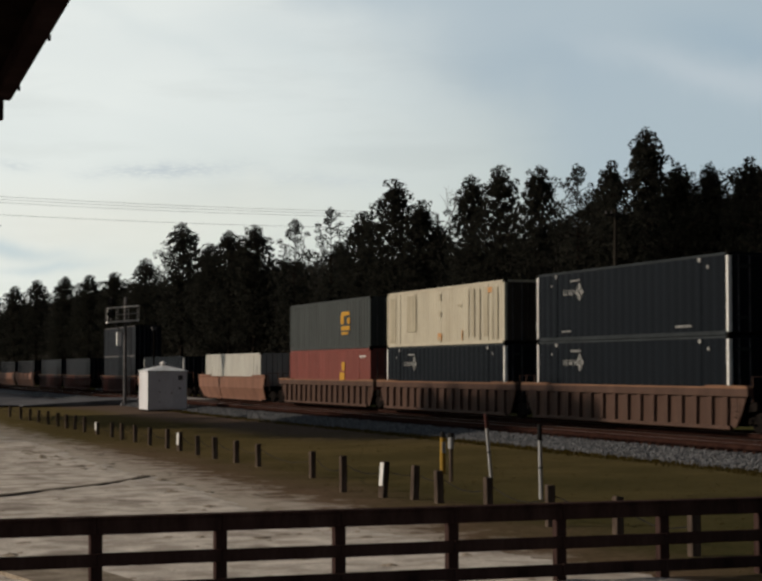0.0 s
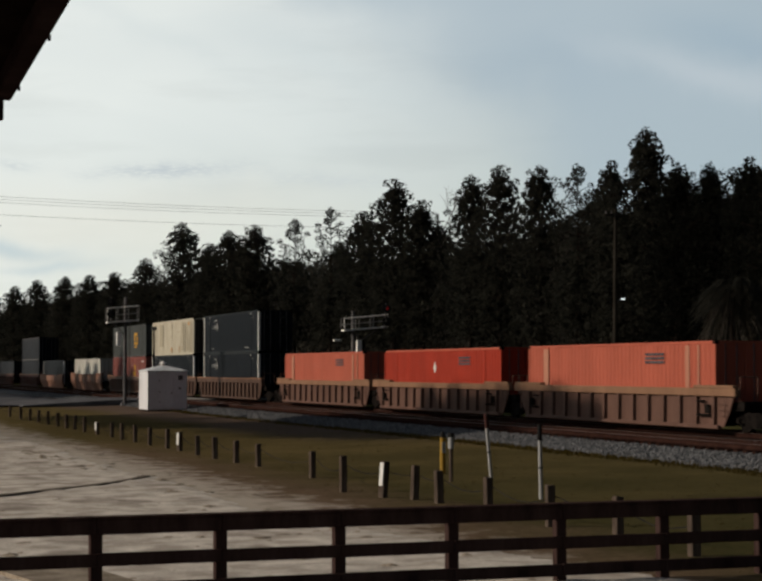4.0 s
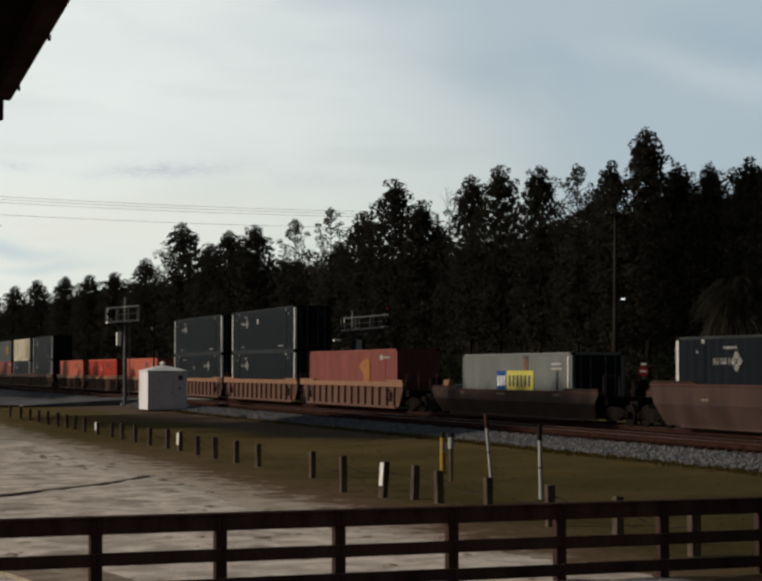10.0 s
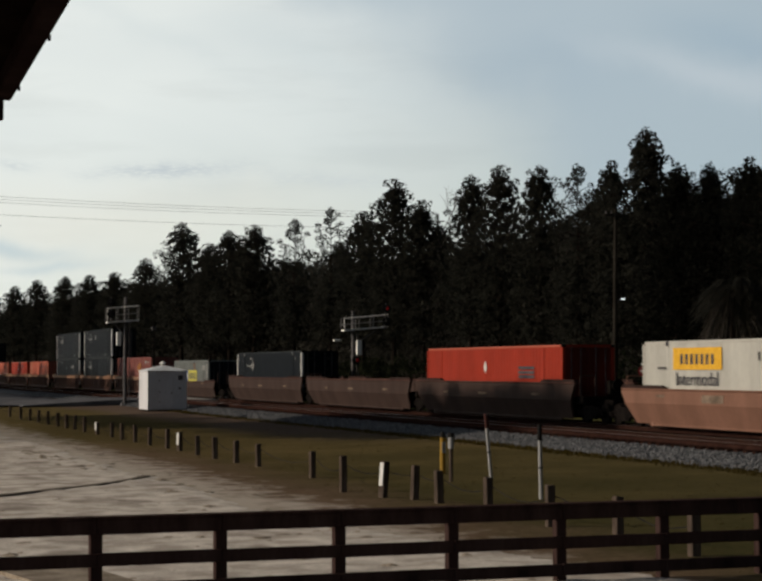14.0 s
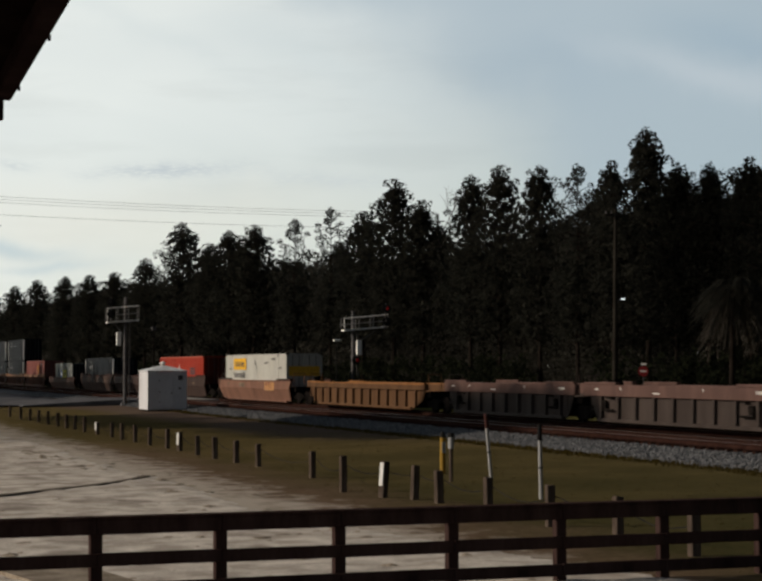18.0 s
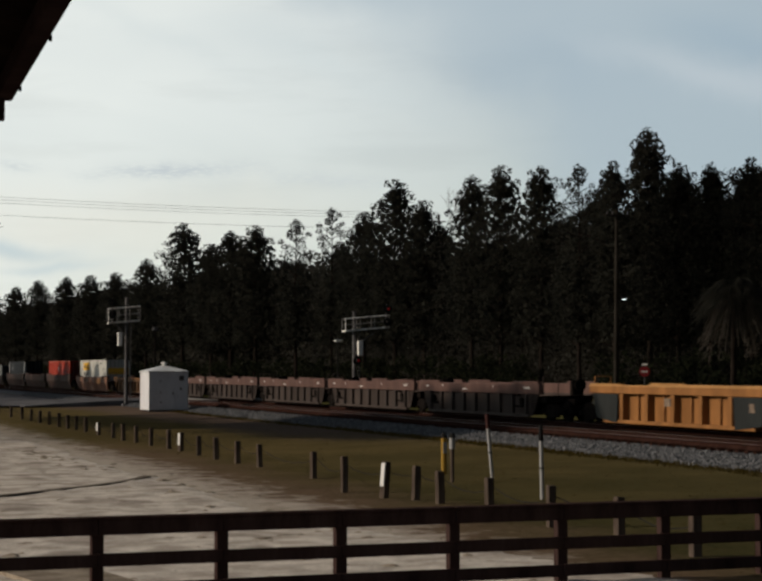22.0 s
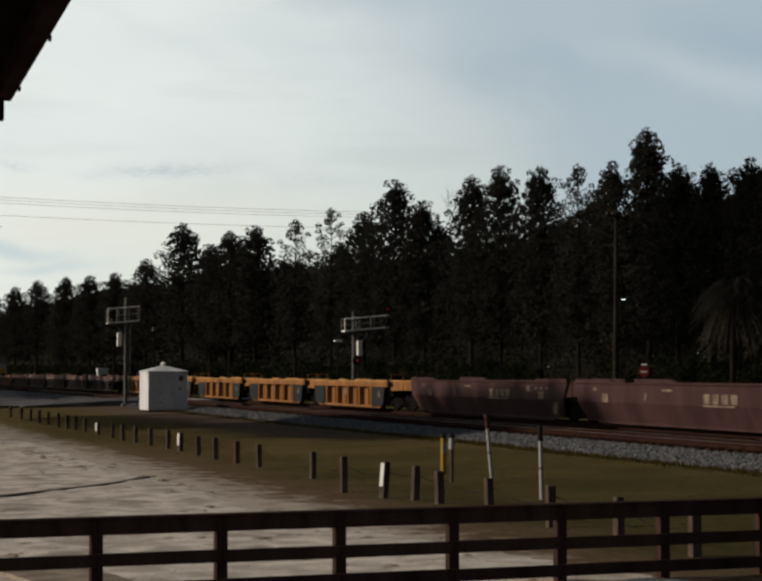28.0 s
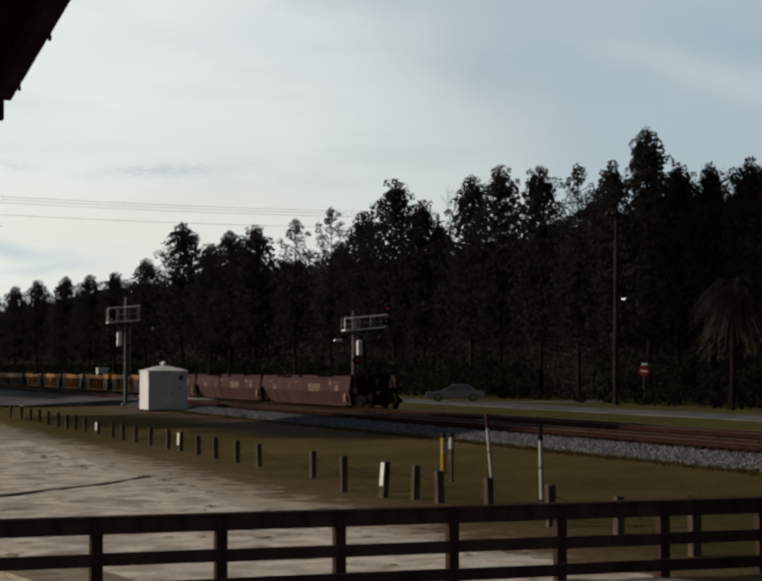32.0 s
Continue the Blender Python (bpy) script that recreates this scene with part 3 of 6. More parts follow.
def make_stones():
    """Loose grey stone on the shoulder nearest the turf, as one heap of small rocks."""
    rnd = random.Random(5)
    verts, faces = [], []
    base = [(1, 0, 0), (-1, 0, 0), (0, 1, 0), (0, -1, 0), (0, 0, 1), (0, 0, -1)]
    tri = [(0, 2, 4), (2, 1, 4), (1, 3, 4), (3, 0, 4), (2, 0, 5), (1, 2, 5), (3, 1, 5), (0, 3, 5)]
    for k in range(26000):
        y = 36 + 150 * rnd.random() ** 1.6
        u = rnd.random()
        x = 23.6 + 2.35 * u
        if x > 25.6 and rnd.random() < 0.5:
            continue
        z = -0.63 + 0.07 * min(1, max(0, (x - 23.6) / 0.3)) + 0.19 * min(1, max(0, (x - 23.9) / 0.55)) + 0.185 * min(1, max(0, (x - 24.45) / 1.4)) - 0.02
        s = rnd.uniform(0.03, 0.066) * (1 + 0.004 * (y - 36))
        o = len(verts)
        rot = Euler((rnd.random() * 6, rnd.random() * 6, rnd.random() * 6)).to_matrix()
        for v in base:
            w = rot @ Vector([c * s * rnd.uniform(0.7, 1.3) for c in v])
            verts.append((x + w.x, y + w.y, z + 0.03 + w.z))
        faces += [tuple(o + i for i in t) for t in tri]
    tagged(new("ballast_stones", raw("ballast_stones", verts, faces, M["stone"])), "loose grey ballast stones along the shoulder", "gravel", kind="stuff")


RAIL_SECTION = [(-0.07, -0.17), (0.07, -0.17), (0.07, -0.155), (0.012, -0.14), (0.012, -0.045), (0.036, -0.035), (0.036, 0.0), (-0.036, 0.0), (-0.036, -0.035), (-0.012, -0.045), (-0.012, -0.14), (-0.07, -0.155)]


def make_track(cx, label):
    track = thing("railway_track", label, "railway track", "main tracks", kind="structure")
    track.location = (cx, 0, 0)
    for side in (-0.7525, 0.7525):
        bm = extrude_y([(x + side, z) for x, z in RAIL_SECTION], -150, 620)
        rail = part("rail", bm, M["rail"], track)
        part("railhead", box(side - 0.030, side + 0.030, -150, 620, 0.001, 0.004), M["railhead"], rail, "bright worn running surface")
    return track


def make_ties(track, seed):
    rnd = random.Random(seed)
    bm = box(-1.3, 1.3, -0.115, 0.115, -0.33, -0.17, 0.012)
    first = part("tie", bm, M["tie"], track)
    first.location = (0, 36, 0)
    for i in range(1, 240):
        again(first, pose(rnd.uniform(-0.03, 0.03), 36 + 0.53 * i, rnd.uniform(-0.008, 0.006), 0, 0, rnd.uniform(-0.8, 0.8)), track)
    verts, faces = [], []
    for i in range(240, 820):
        y = 36 + 0.53 * i
        o = len(verts)
        verts += [(x, y + d, z) for z in (-0.33, -0.17) for x, d in ((-1.3, -0.115), (1.3, -0.115), (1.3, 0.115), (-1.3, 0.115))]
        faces += [(o + 4, o + 5, o + 6, o + 7), (o, o + 1, o + 5, o + 4), (o + 1, o + 2, o + 6, o + 5), (o + 2, o + 3, o + 7, o + 6), (o + 3, o, o + 4, o + 7)]
    far = new("far_ties", raw("far_ties", verts, faces, M["tie"]))
    far.parent = track
    tagged(far, kind="stuff")


def strip(name, points, width, z, mat, label, category, thick=0.06):
    """A made surface along a line of (x, y) points, as a slab."""
    bm = bmesh.new()
    left, right = [], []
    for i, p in enumerate(points):
        a, c = Vector(points[max(0, i - 1)]), Vector(points[min(len(points) - 1, i + 1)])
        d = (c - a).normalized()
        nrm = Vector((-d.y, d.x)) * width / 2
        left.append((p[0] + nrm.x, p[1] + nrm.y))
        right.append((p[0] - nrm.x, p[1] - nrm.y))
    top = [[bm.verts.new((*q, z)) for q in (l, r)] for l, r in zip(left, right)]
    low = [[bm.verts.new((*q, z - thick)) for q in (l, r)] for l, r in zip(left, right)]
    for i in range(len(points) - 1):
        bm.faces.new((top[i][0], top[i][1], top[i + 1][1], top[i + 1][0]))
        bm.faces.new((top[i][0], top[i + 1][0], low[i + 1][0], low[i][0]))
        bm.faces.new((top[i][1], low[i][1], low[i + 1][1], top[i + 1][1]))
    for i in (0, -1):
        bm.faces.new((top[i][0], low[i][0], low[i][1], top[i][1]))
    bmesh.ops.recalc_face_normals(bm, faces=bm.faces)
    return single(name, bm, mat, label, category, kind="structure")


def make_roads():
    strip("road", [(50.5, -200), (50.5, 60), (50.8, 110), (51.2, 160), (51.5, 300), (51.5, 560)], 5.6, -0.42, M["asphalt"], "worn grey asphalt street behind the tracks", "road")
    strip("driveway", [(53.0, 131), (58, 129.5), (64, 128)], 6.0, -0.424, M["asphalt"], "grey asphalt drive off the street", "driveway")
    strip("asphalt_lot", [(-40, 168), (23.4, 168)], 74, -0.43, M["asphalt"], "wide grey asphalt apron beyond the turf", "asphalt apron")
    bm = extrude_y([(17.0, -0.5), (17.0, -0.426), (23.4, -0.07), (27.2, -0.045), (27.2, -0.5)], 129, 141)
    single("crossing_ramp", bm, M["asphalt"], "grey asphalt ramp up to the level crossing", "level crossing", kind="structure")
    for x0, x1 in ((28.8, 31.8), (33.4, 36.9)):
        bm = prism([(129.0, -0.6), (141.0, -0.6), (141.0, -0.045), (129.0, -0.045)], x0, x1)
        single("crossing_panel", bm, M["concrete"], "pale concrete level crossing panel between the rails", "level crossing", kind="structure")


make_ground()
make_lot()
make_bed()
near_track = make_track(NEAR_TRACK, "rusty steel rails on dark timber ties, near line")
far_track = make_track(FAR_TRACK, "steel rails on dark timber ties, under the train")
make_roads()

# ---- the train: articulated well cars and containers ----


def run(t):
    """Metres that the train has gone at t seconds: some 16 m/s, gaining slightly."""
    u = t / 16 - 1
    return 255.624 + 261.954 * u + 6.329 * u * u


MOVING = []


def on_train(ob, y, z=0.0):
    ob.location = (FAR_TRACK, y, z)
    MOVING.append((ob, y, z))
    return ob


def truck_mesh():
    bm = bmesh.new()
    for s in (-1, 1):
        x = s * 0.99
        prism([(-1.15, 0.33), (-1.15, 0.52), (-0.75, 0.60), (-0.42, 0.72), (0.42, 0.72), (0.75, 0.60), (1.15, 0.52), (1.15, 0.33), (0.62, 0.36), (0.42, 0.18), (-0.42, 0.18), (-0.62, 0.36)], x - 0.07, x + 0.07, bm)
        for k in (-0.16, 0, 0.16):
            rod((x, k, 0.24), (x, k, 0.6), 0.06, seg=8, bm=bm)
    box(-0.95, 0.95, -0.2, 0.2, 0.45, 0.68, 0.03, bm)
    return mesh_of("truck_frame", bm, M["steel_dark"])


def wheelset_mesh():
    bm = bmesh.new()
    for s in (-1, 1):
        rod((s * 0.69, 0, 0.42), (s * 0.83, 0, 0.42), 0.42, seg=24, bm=bm)
        rod((s * 0.66, 0, 0.42), (s * 0.69, 0, 0.42), 0.45, seg=24, bm=bm)
        rod((s * 0.83, 0, 0.42), (s * 1.06, 0, 0.42), 0.10, seg=10, bm=bm)
    rod((-0.66, 0, 0.42), (0.66, 0, 0.42), 0.08, seg=8, bm=bm)
    return mesh_of("wheelset", bm, M["steel_dark"])


TRUCK, WHEELSET = truck_mesh(), wheelset_mesh()


def add_truck(car, y):
    t = new("truck", TRUCK)
    t.parent = car
    t.location = (0, y, 0)
    for d in (-0.89, 0.89):
        w = new("wheelset", WHEELSET)
        w.parent = t
        w.location = (0, d, 0)


def bars(car, mat, marks, x, label="painted marking"):
    """Plain painted bars on a side: each (y centre, z centre, length, height)."""
    for y, z, l, h in marks:
        part("marking", box(x - 0.006, x + 0.004, y - l / 2, y + l / 2, z - h / 2, z + h / 2), mat, car, label)


def ribbed_car(y, length, mat, sill, label, ends=None, trucks=(True, False), top=1.55, ribs=18, group="train", taper=0.35, wall_mat=None, rib_w=0.23, cap=False, deep=0.28, reach=None, slight=1.0, steps=False, inset=0.14):
    """A well car unit with upright ribs under a heavy top sill."""
    car = thing("well_car", label, "well car", group)
    h = length / 2
    for s in (-1, 1):
        outer = s * 1.45
        wall = prism([(-h + 0.9 + taper, 0.20), (h - 0.9 - taper, 0.20), (h - 0.9, 0.62), (h - 0.55, top - 0.28), (-h + 0.55, top - 0.28), (-h + 0.9, 0.62)], outer - s * (inset + 0.06), outer - s * inset)
        part("side_wall", wall, wall_mat or mat, car)
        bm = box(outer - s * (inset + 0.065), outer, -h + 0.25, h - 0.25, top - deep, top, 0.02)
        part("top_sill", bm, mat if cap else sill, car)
        # thin lighter lip that paints the sunlit top of the sill
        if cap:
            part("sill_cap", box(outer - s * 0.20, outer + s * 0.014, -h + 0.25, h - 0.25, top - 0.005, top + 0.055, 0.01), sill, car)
        bm = box(outer - s * (inset + 0.06), outer - s * 0.01, -h + 1.1 + taper, h - 1.1 - taper, 0.12, 0.26, 0.02)
        part("bottom_sill", bm, mat, car)
        # every second rib may be slighter
        reach = reach or h - 1.75
        kinds = {}
        for i in range(ribs):
            yy = -reach + 2 * reach * i / (ribs - 1)
            thick = (inset - 0.01) * (slight if i % 2 else 1.0)
            at = pose(outer - s * (inset - thick / 2), yy, 0)
            if thick not in kinds:
                w = rib_w * (slight if i % 2 else 1.0)
                bm = prism([(-w, 0.26), (w, 0.26), (w + 0.03, top - deep), (-w - 0.03, top - deep)], -thick / 2, thick / 2)
                kinds[thick] = part("rib", bm, mat, car, m=at)
            else:
                again(kinds[thick], at, car)
        if steps:
            for e in (-1, 1):
                part("step_bracket", box(outer - s * 0.06, outer + s * 0.02, e * (h - 2.30), e * (h - 1.95), 0.66, 0.98, 0.01), M["steel_dark"], car, "dark steel step bracket")
                part("step_iron", box(outer - s * 0.06, outer + s * 0.04, e * (h - 2.85), e * (h - 1.95), 0.56, 0.64, 0.01), M["steel_dark"], car, "dark steel step")
                part("step_iron", box(outer - s * 0.06, outer + s * 0.04, e * (h - 2.85), e * (h - 2.35), 1.06, 1.12, 0.01), M["steel_dark"], car, "dark steel step")
        if ends:
            for e in (-1, 1):
                bm = prism([(e * (h - 2.7), 0.14), (e * (h - 0.95), 0.30), (e * (h - 0.62), top - 0.29), (e * (h - 2.8), top - 0.29)], outer - s * 0.05, outer + s * 0.012)
                part("end_panel", bm, ends, car, "blue grey end panel")
        for e in (-1, 1):
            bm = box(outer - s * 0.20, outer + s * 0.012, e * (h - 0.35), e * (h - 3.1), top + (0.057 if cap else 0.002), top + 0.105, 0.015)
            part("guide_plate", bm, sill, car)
            part("grab_post", rod((outer - s * 0.02, e * (h - 0.95), 0.5), (outer - s * 0.02, e * (h - 0.95), top - 0.3), 0.02, seg=6), mat, car)
            for k in range(3):
                part("grab_iron", rod((outer - s * 0.02, e * (h - 0.95), 0.6 + 0.2 * k), (outer - s * 0.02, e * (h - 1.4), 0.6 + 0.2 * k), 0.016, seg=6), mat, car)
    end_gear(car, h, top, mat, trucks)
    part("well_floor", box(-1.12, 1.12, -h + 1.9, h - 1.9, 0.22, 0.34), M["steel_dark"], car)
    return car, h


def end_gear(car, h, top, mat, trucks):
    for e, has in ((1, trucks[0]), (-1, trucks[1])):
        bm = prism([(e * (h - 1.75), 0.30), (e * (h - 1.62), 1.02), (e * (h - 0.2), 1.10), (e * (h - 0.2), 0.78), (e * (h - 1.3), 0.72)], -1.1, 1.1)
        part("end_platform", bm, M["steel_dark"], car)
        bm = box(-0.14, 0.14, e * (h - 0.5), e * (h + 0.55), 0.72, 0.95, 0.03)
        part("coupler", bm, M["steel_dark"], car)
        bm = tube([(-1.2, e * (h - 0.3), 1.1), (-1.2, e * (h - 0.3), 1.95), (-0.5, e * (h - 0.3), 1.95), (-0.5, e * (h - 0.3), 1.1)], 0.022)
        part("handrail", bm, mat, car)
        if has:
            add_truck(car, e * (h + 0.35))
    part("brake_wheel", rod((0.55, -h + 0.25, 1.55), (0.55, -h + 0.32, 1.55), 0.27, seg=16), M["steel_dark"], car)
    part("brake_box", box(0.2, 0.75, -h + 0.35, -h + 0.62, 1.1, 1.75, 0.03), M["steel_dark"], car)


def smooth_car(y, length, mat, label, trucks=(True, False), top=1.68, group="train", raised=True, rail=None, guide=None):
    """A well car unit with plain plate sides: an upright upper plate and a lower one that leans in."""
    car = thing("well_car", label, "well car", group)
    h = length / 2
    for s in (-1, 1):
        o = s * 1.47
        bm = bmesh.new()
        lines = []
        for x, z, cut in ((o - s * 0.06, top, 0.30), (o, top - 0.07, 0.30), (o, min(0.93, top - 0.45), 0.62), (o - s * 0.30, 0.16, 1.05), (o - s * 0.38, 0.16, 1.05), (o - s * 0.10, min(0.93, top - 0.45), 0.62), (o - s * 0.16, top, 0.30)):
            k = 0.28 if z < 1.0 else 0.0
            lines.append([bm.verts.new((x, -h + cut, z)), bm.verts.new((x - s * 0, h - cut, z))])
        for a, c in zip(lines, lines[1:] + lines[:1]):
            bm.faces.new((a[0], a[1], c[1], c[0]))
        bm.faces.new([l[0] for l in lines])
        bm.faces.new([l[1] for l in lines][::-1])
        bmesh.ops.recalc_face_normals(bm, faces=bm.faces)
        part("side_plate", bm, mat, car)
        part("top_rail", box(o - s * 0.22, o + s * 0.015, -h + 0.3, h - 0.3, top + 0.002, top + 0.05, 0.01), rail or mat, car)
        part("bottom_rail", box(o - s * 0.41, o - s * 0.285, -h + 2.1, h - 2.1, 0.08, 0.17, 0.01), mat, car)
        if raised:
            for e in (-1, 1):
                bm = prism([(e * (h - 0.35), top + 0.05), (e * (h - 0.35), top + 0.17), (e * (h - 3.4), top + 0.17), (e * (h - 3.8), top + 0.05)], o - s * 0.2, o - s * 0.02)
                part("guide_plate", bm, guide or mat, car)
        for e in (-1, 1):
            part("jacking_pad", box(o - s * 0.33, o - s * 0.27, e * (h - 2.2), e * (h - 2.5), 0.06, 0.30, 0.01), mat, car)
    end_gear(car, h, top, mat, trucks)
    part("well_floor", box(-1.0, 1.0, -h + 1.9, h - 1.9, 0.18, 0.30), M["steel_dark"], car)
    return car, h


def corrugated_side(length, height, depth, pitch, s):
    """One long side, folded into upright flutes."""
    bm = bmesh.new()
    n = int(length / pitch)
    pitch = length / n
    ys, xs = [], []
    for i in range(n):
        y = -length / 2 + i * pitch
        for f, d in ((0.0, 0.0), (0.36, 0.0), (0.5, depth), (0.86, depth)):
            ys.append(y + f * pitch)
            xs.append(-s * d)
    ys.append(length / 2)
    xs.append(0)
    low = [bm.verts.new((x, y, 0)) for x, y in zip(xs, ys)]
    high = [bm.verts.new((x, y, height)) for x, y in zip(xs, ys)]
    for i in range(len(low) - 1):
        bm.faces.new((low[i], low[i + 1], high[i + 1], high[i]))
    bmesh.ops.recalc_face_normals(bm, faces=bm.faces)
    if (bm.faces[:][0].normal.x > 0) != (s > 0):
        bmesh.ops.reverse_faces(bm, faces=bm.faces)
    return bm


def container(mat, label, length=16.15, height=2.9, post=None, flute=(0.03, 0.30), name="shipping_container", width=2.44, posts40=True, doors=None, rail=None):
    """A box of corrugated sides between corner posts, rails, roof and doors. It stands on its origin."""
    c = thing(name, label, "shipping container", "containers")
    h, w = length / 2, width / 2
    for s in (-1, 1):
        bm = corrugated_side(length - 0.24, height - 0.22, flute[0], flute[1], s)
        part("side_panel", bm, mat, c, m=pose(s * (w - 0.012), 0, 0.13))
        part("top_rail", box(s * (w - 0.09), s * w, -h + 0.12, h - 0.12, height - 0.10, height, 0.008), rail or mat, c)
        part("bottom_rail", box(s * (w - 0.09), s * w, -h + 0.12, h - 0.12, 0.0, 0.15, 0.008), rail or mat, c)
        for e in (-1, 1):
            part("corner_post", box(s * (w - 0.14), s * (w + 0.006), e * (h - 0.13), e * h, 0.10, height - 0.11, 0.01), post if post and s < 0 else mat, c, "white corner post" if post and s < 0 else "")
            for z in (0.0, height - 0.12):
                part("corner_casting", box(s * (w - 0.16), s * (w + 0.008), e * (h - 0.18), e * (h + 0.004), z, z + 0.12, 0.01), M["steel_dark"], c)
            if posts40 and length > 14:
                part("lifting_post", box(s * (w - 0.08), s * (w + 0.003), e * 6.0, e * 6.17, 0.15, height - 0.1, 0.006), mat, c)
    part("roof_panel", box(-w + 0.05, w - 0.05, -h + 0.05, h - 0.05, height - 0.06, height - 0.02), mat, c)
    part("base", box(-w + 0.05, w - 0.05, -h + 0.05, h - 0.05, 0.06, 0.14), M["steel_dark"], c)
    part("front_wall", box(-w + 0.13, w - 0.13, h - 0.10, h - 0.03, 0.12, height - 0.1), mat, c)
    for s in (-1, 1):
        part("door", box(s * 0.02, s * (w - 0.14), -h + 0.03, -h + 0.09, 0.13, height - 0.11, 0.01), doors or mat, c)
        for k in (0.35, 0.8):
            part("lock_rod", rod((s * k, -h + 0.01, 0.1), (s * k, -h + 0.01, height - 0.08), 0.022, seg=6), M["galv"], c)
    part("end_header", box(-w + 0.13, w - 0.13, -h + 0.02, -h + 0.12, height - 0.105, height - 0.004), mat, c)
    return c


def diamond(c, mat, y, z, r, x=-1.235):
    """A ring of four small lozenges round a gap, as a plain emblem."""
    for a in range(4):
        cy, cz = y + r * 0.62 * math.cos(a * math.pi / 2), z + r * 0.62 * math.sin(a * math.pi / 2)
        bm = bmesh.new()
        ring = [[[bm.verts.new((xx, cy + q * r * math.cos(k * math.pi / 2), cz + q * r * math.sin(k * math.pi / 2))) for k in range(4)] for q in (0.46, 0.20)] for xx in (x - 0.006, x + 0.004)]
        for k in range(4):
            j = (k + 1) % 4
            for p, q in ((ring[0], 0), (ring[1], 1)):
                f = (p[0][k], p[0][j], p[1][j], p[1][k])
                bm.faces.new(f if q else f[::-1])
            bm.faces.new((ring[0][0][k], ring[0][0][j], ring[1][0][j], ring[1][0][k]))
            bm.faces.new((ring[0][1][j], ring[0][1][k], ring[1][1][k], ring[1][1][j]))
        part("emblem_piece", bm, mat, c, "white painted emblem")


def navy_marks(c, flip=False):
    """White emblem, code bars and corner marks on the near side of the dark blue boxes."""
    x = -1.235
    yl = 4.9 if not flip else -2.9
    bars(c, M["mark_dim"], [(yl - 0.25 * i + 0.40, 2.0, 0.06, 0.24) for i in range(5)] + [(yl - 0.24 + 0.44 * i, 1.95, 0.14, 0.05) for i in range(2)], x)
    diamond(c, M["mark_dim"], yl - 1.10, 2.0, 0.34)
    bars(c, M["mark_dim"], [(4.6 - 0.19 * i, 2.48, 0.11, 0.085) for i in range(5)], x)
    bars(c, M["mark_dim"], [(5.45 - 0.18 * i, 0.38, 0.10, 0.075) for i in range(5)], x)
    bars(c, M["mark_dim"], [(-4.4 - 0.20 * i, 0.36, 0.12, 0.09) for i in range(6)], x)
    bars(c, M["mark_dim"], [(6.08, 2.72, 0.17, 0.15), (-6.08, 2.72, 0.17, 0.15), (-6.7, 2.45, 0.11, 0.13), (6.5, 2.35, 0.08, 0.11)], x)
    if flip:
        bars(c, M["mark_dim"], [(0.9, 1.85, 0.20, 0.34)], x)
    # code bars and a worn sticker on the doors
    for xc, zc, l, h in ((-0.62, 2.42, 0.55, 0.12), (0.55, 2.42, 0.42, 0.22), (0.62, 1.75, 0.55, 0.10), (0.66, 1.30, 0.50, 0.16), (0.30, 1.32, 0.10, 0.14), (-0.7, 0.62, 0.40, 0.10)):
        part("door_marking", box(xc - l / 2, xc + l / 2, -8.095, -8.043, zc - h / 2, zc + h / 2), M["end_grey"], c, "dull grey marking on the doors")


def navy_box(y, z, flip=False, label="dark blue container with white corner posts and emblem"):
    c = container(M["navy"], label, post=M["post_white"], flute=(0.014, 0.6), rail=M["navy_rail"])
    navy_marks(c, flip)
    return on_train(c, y, z)


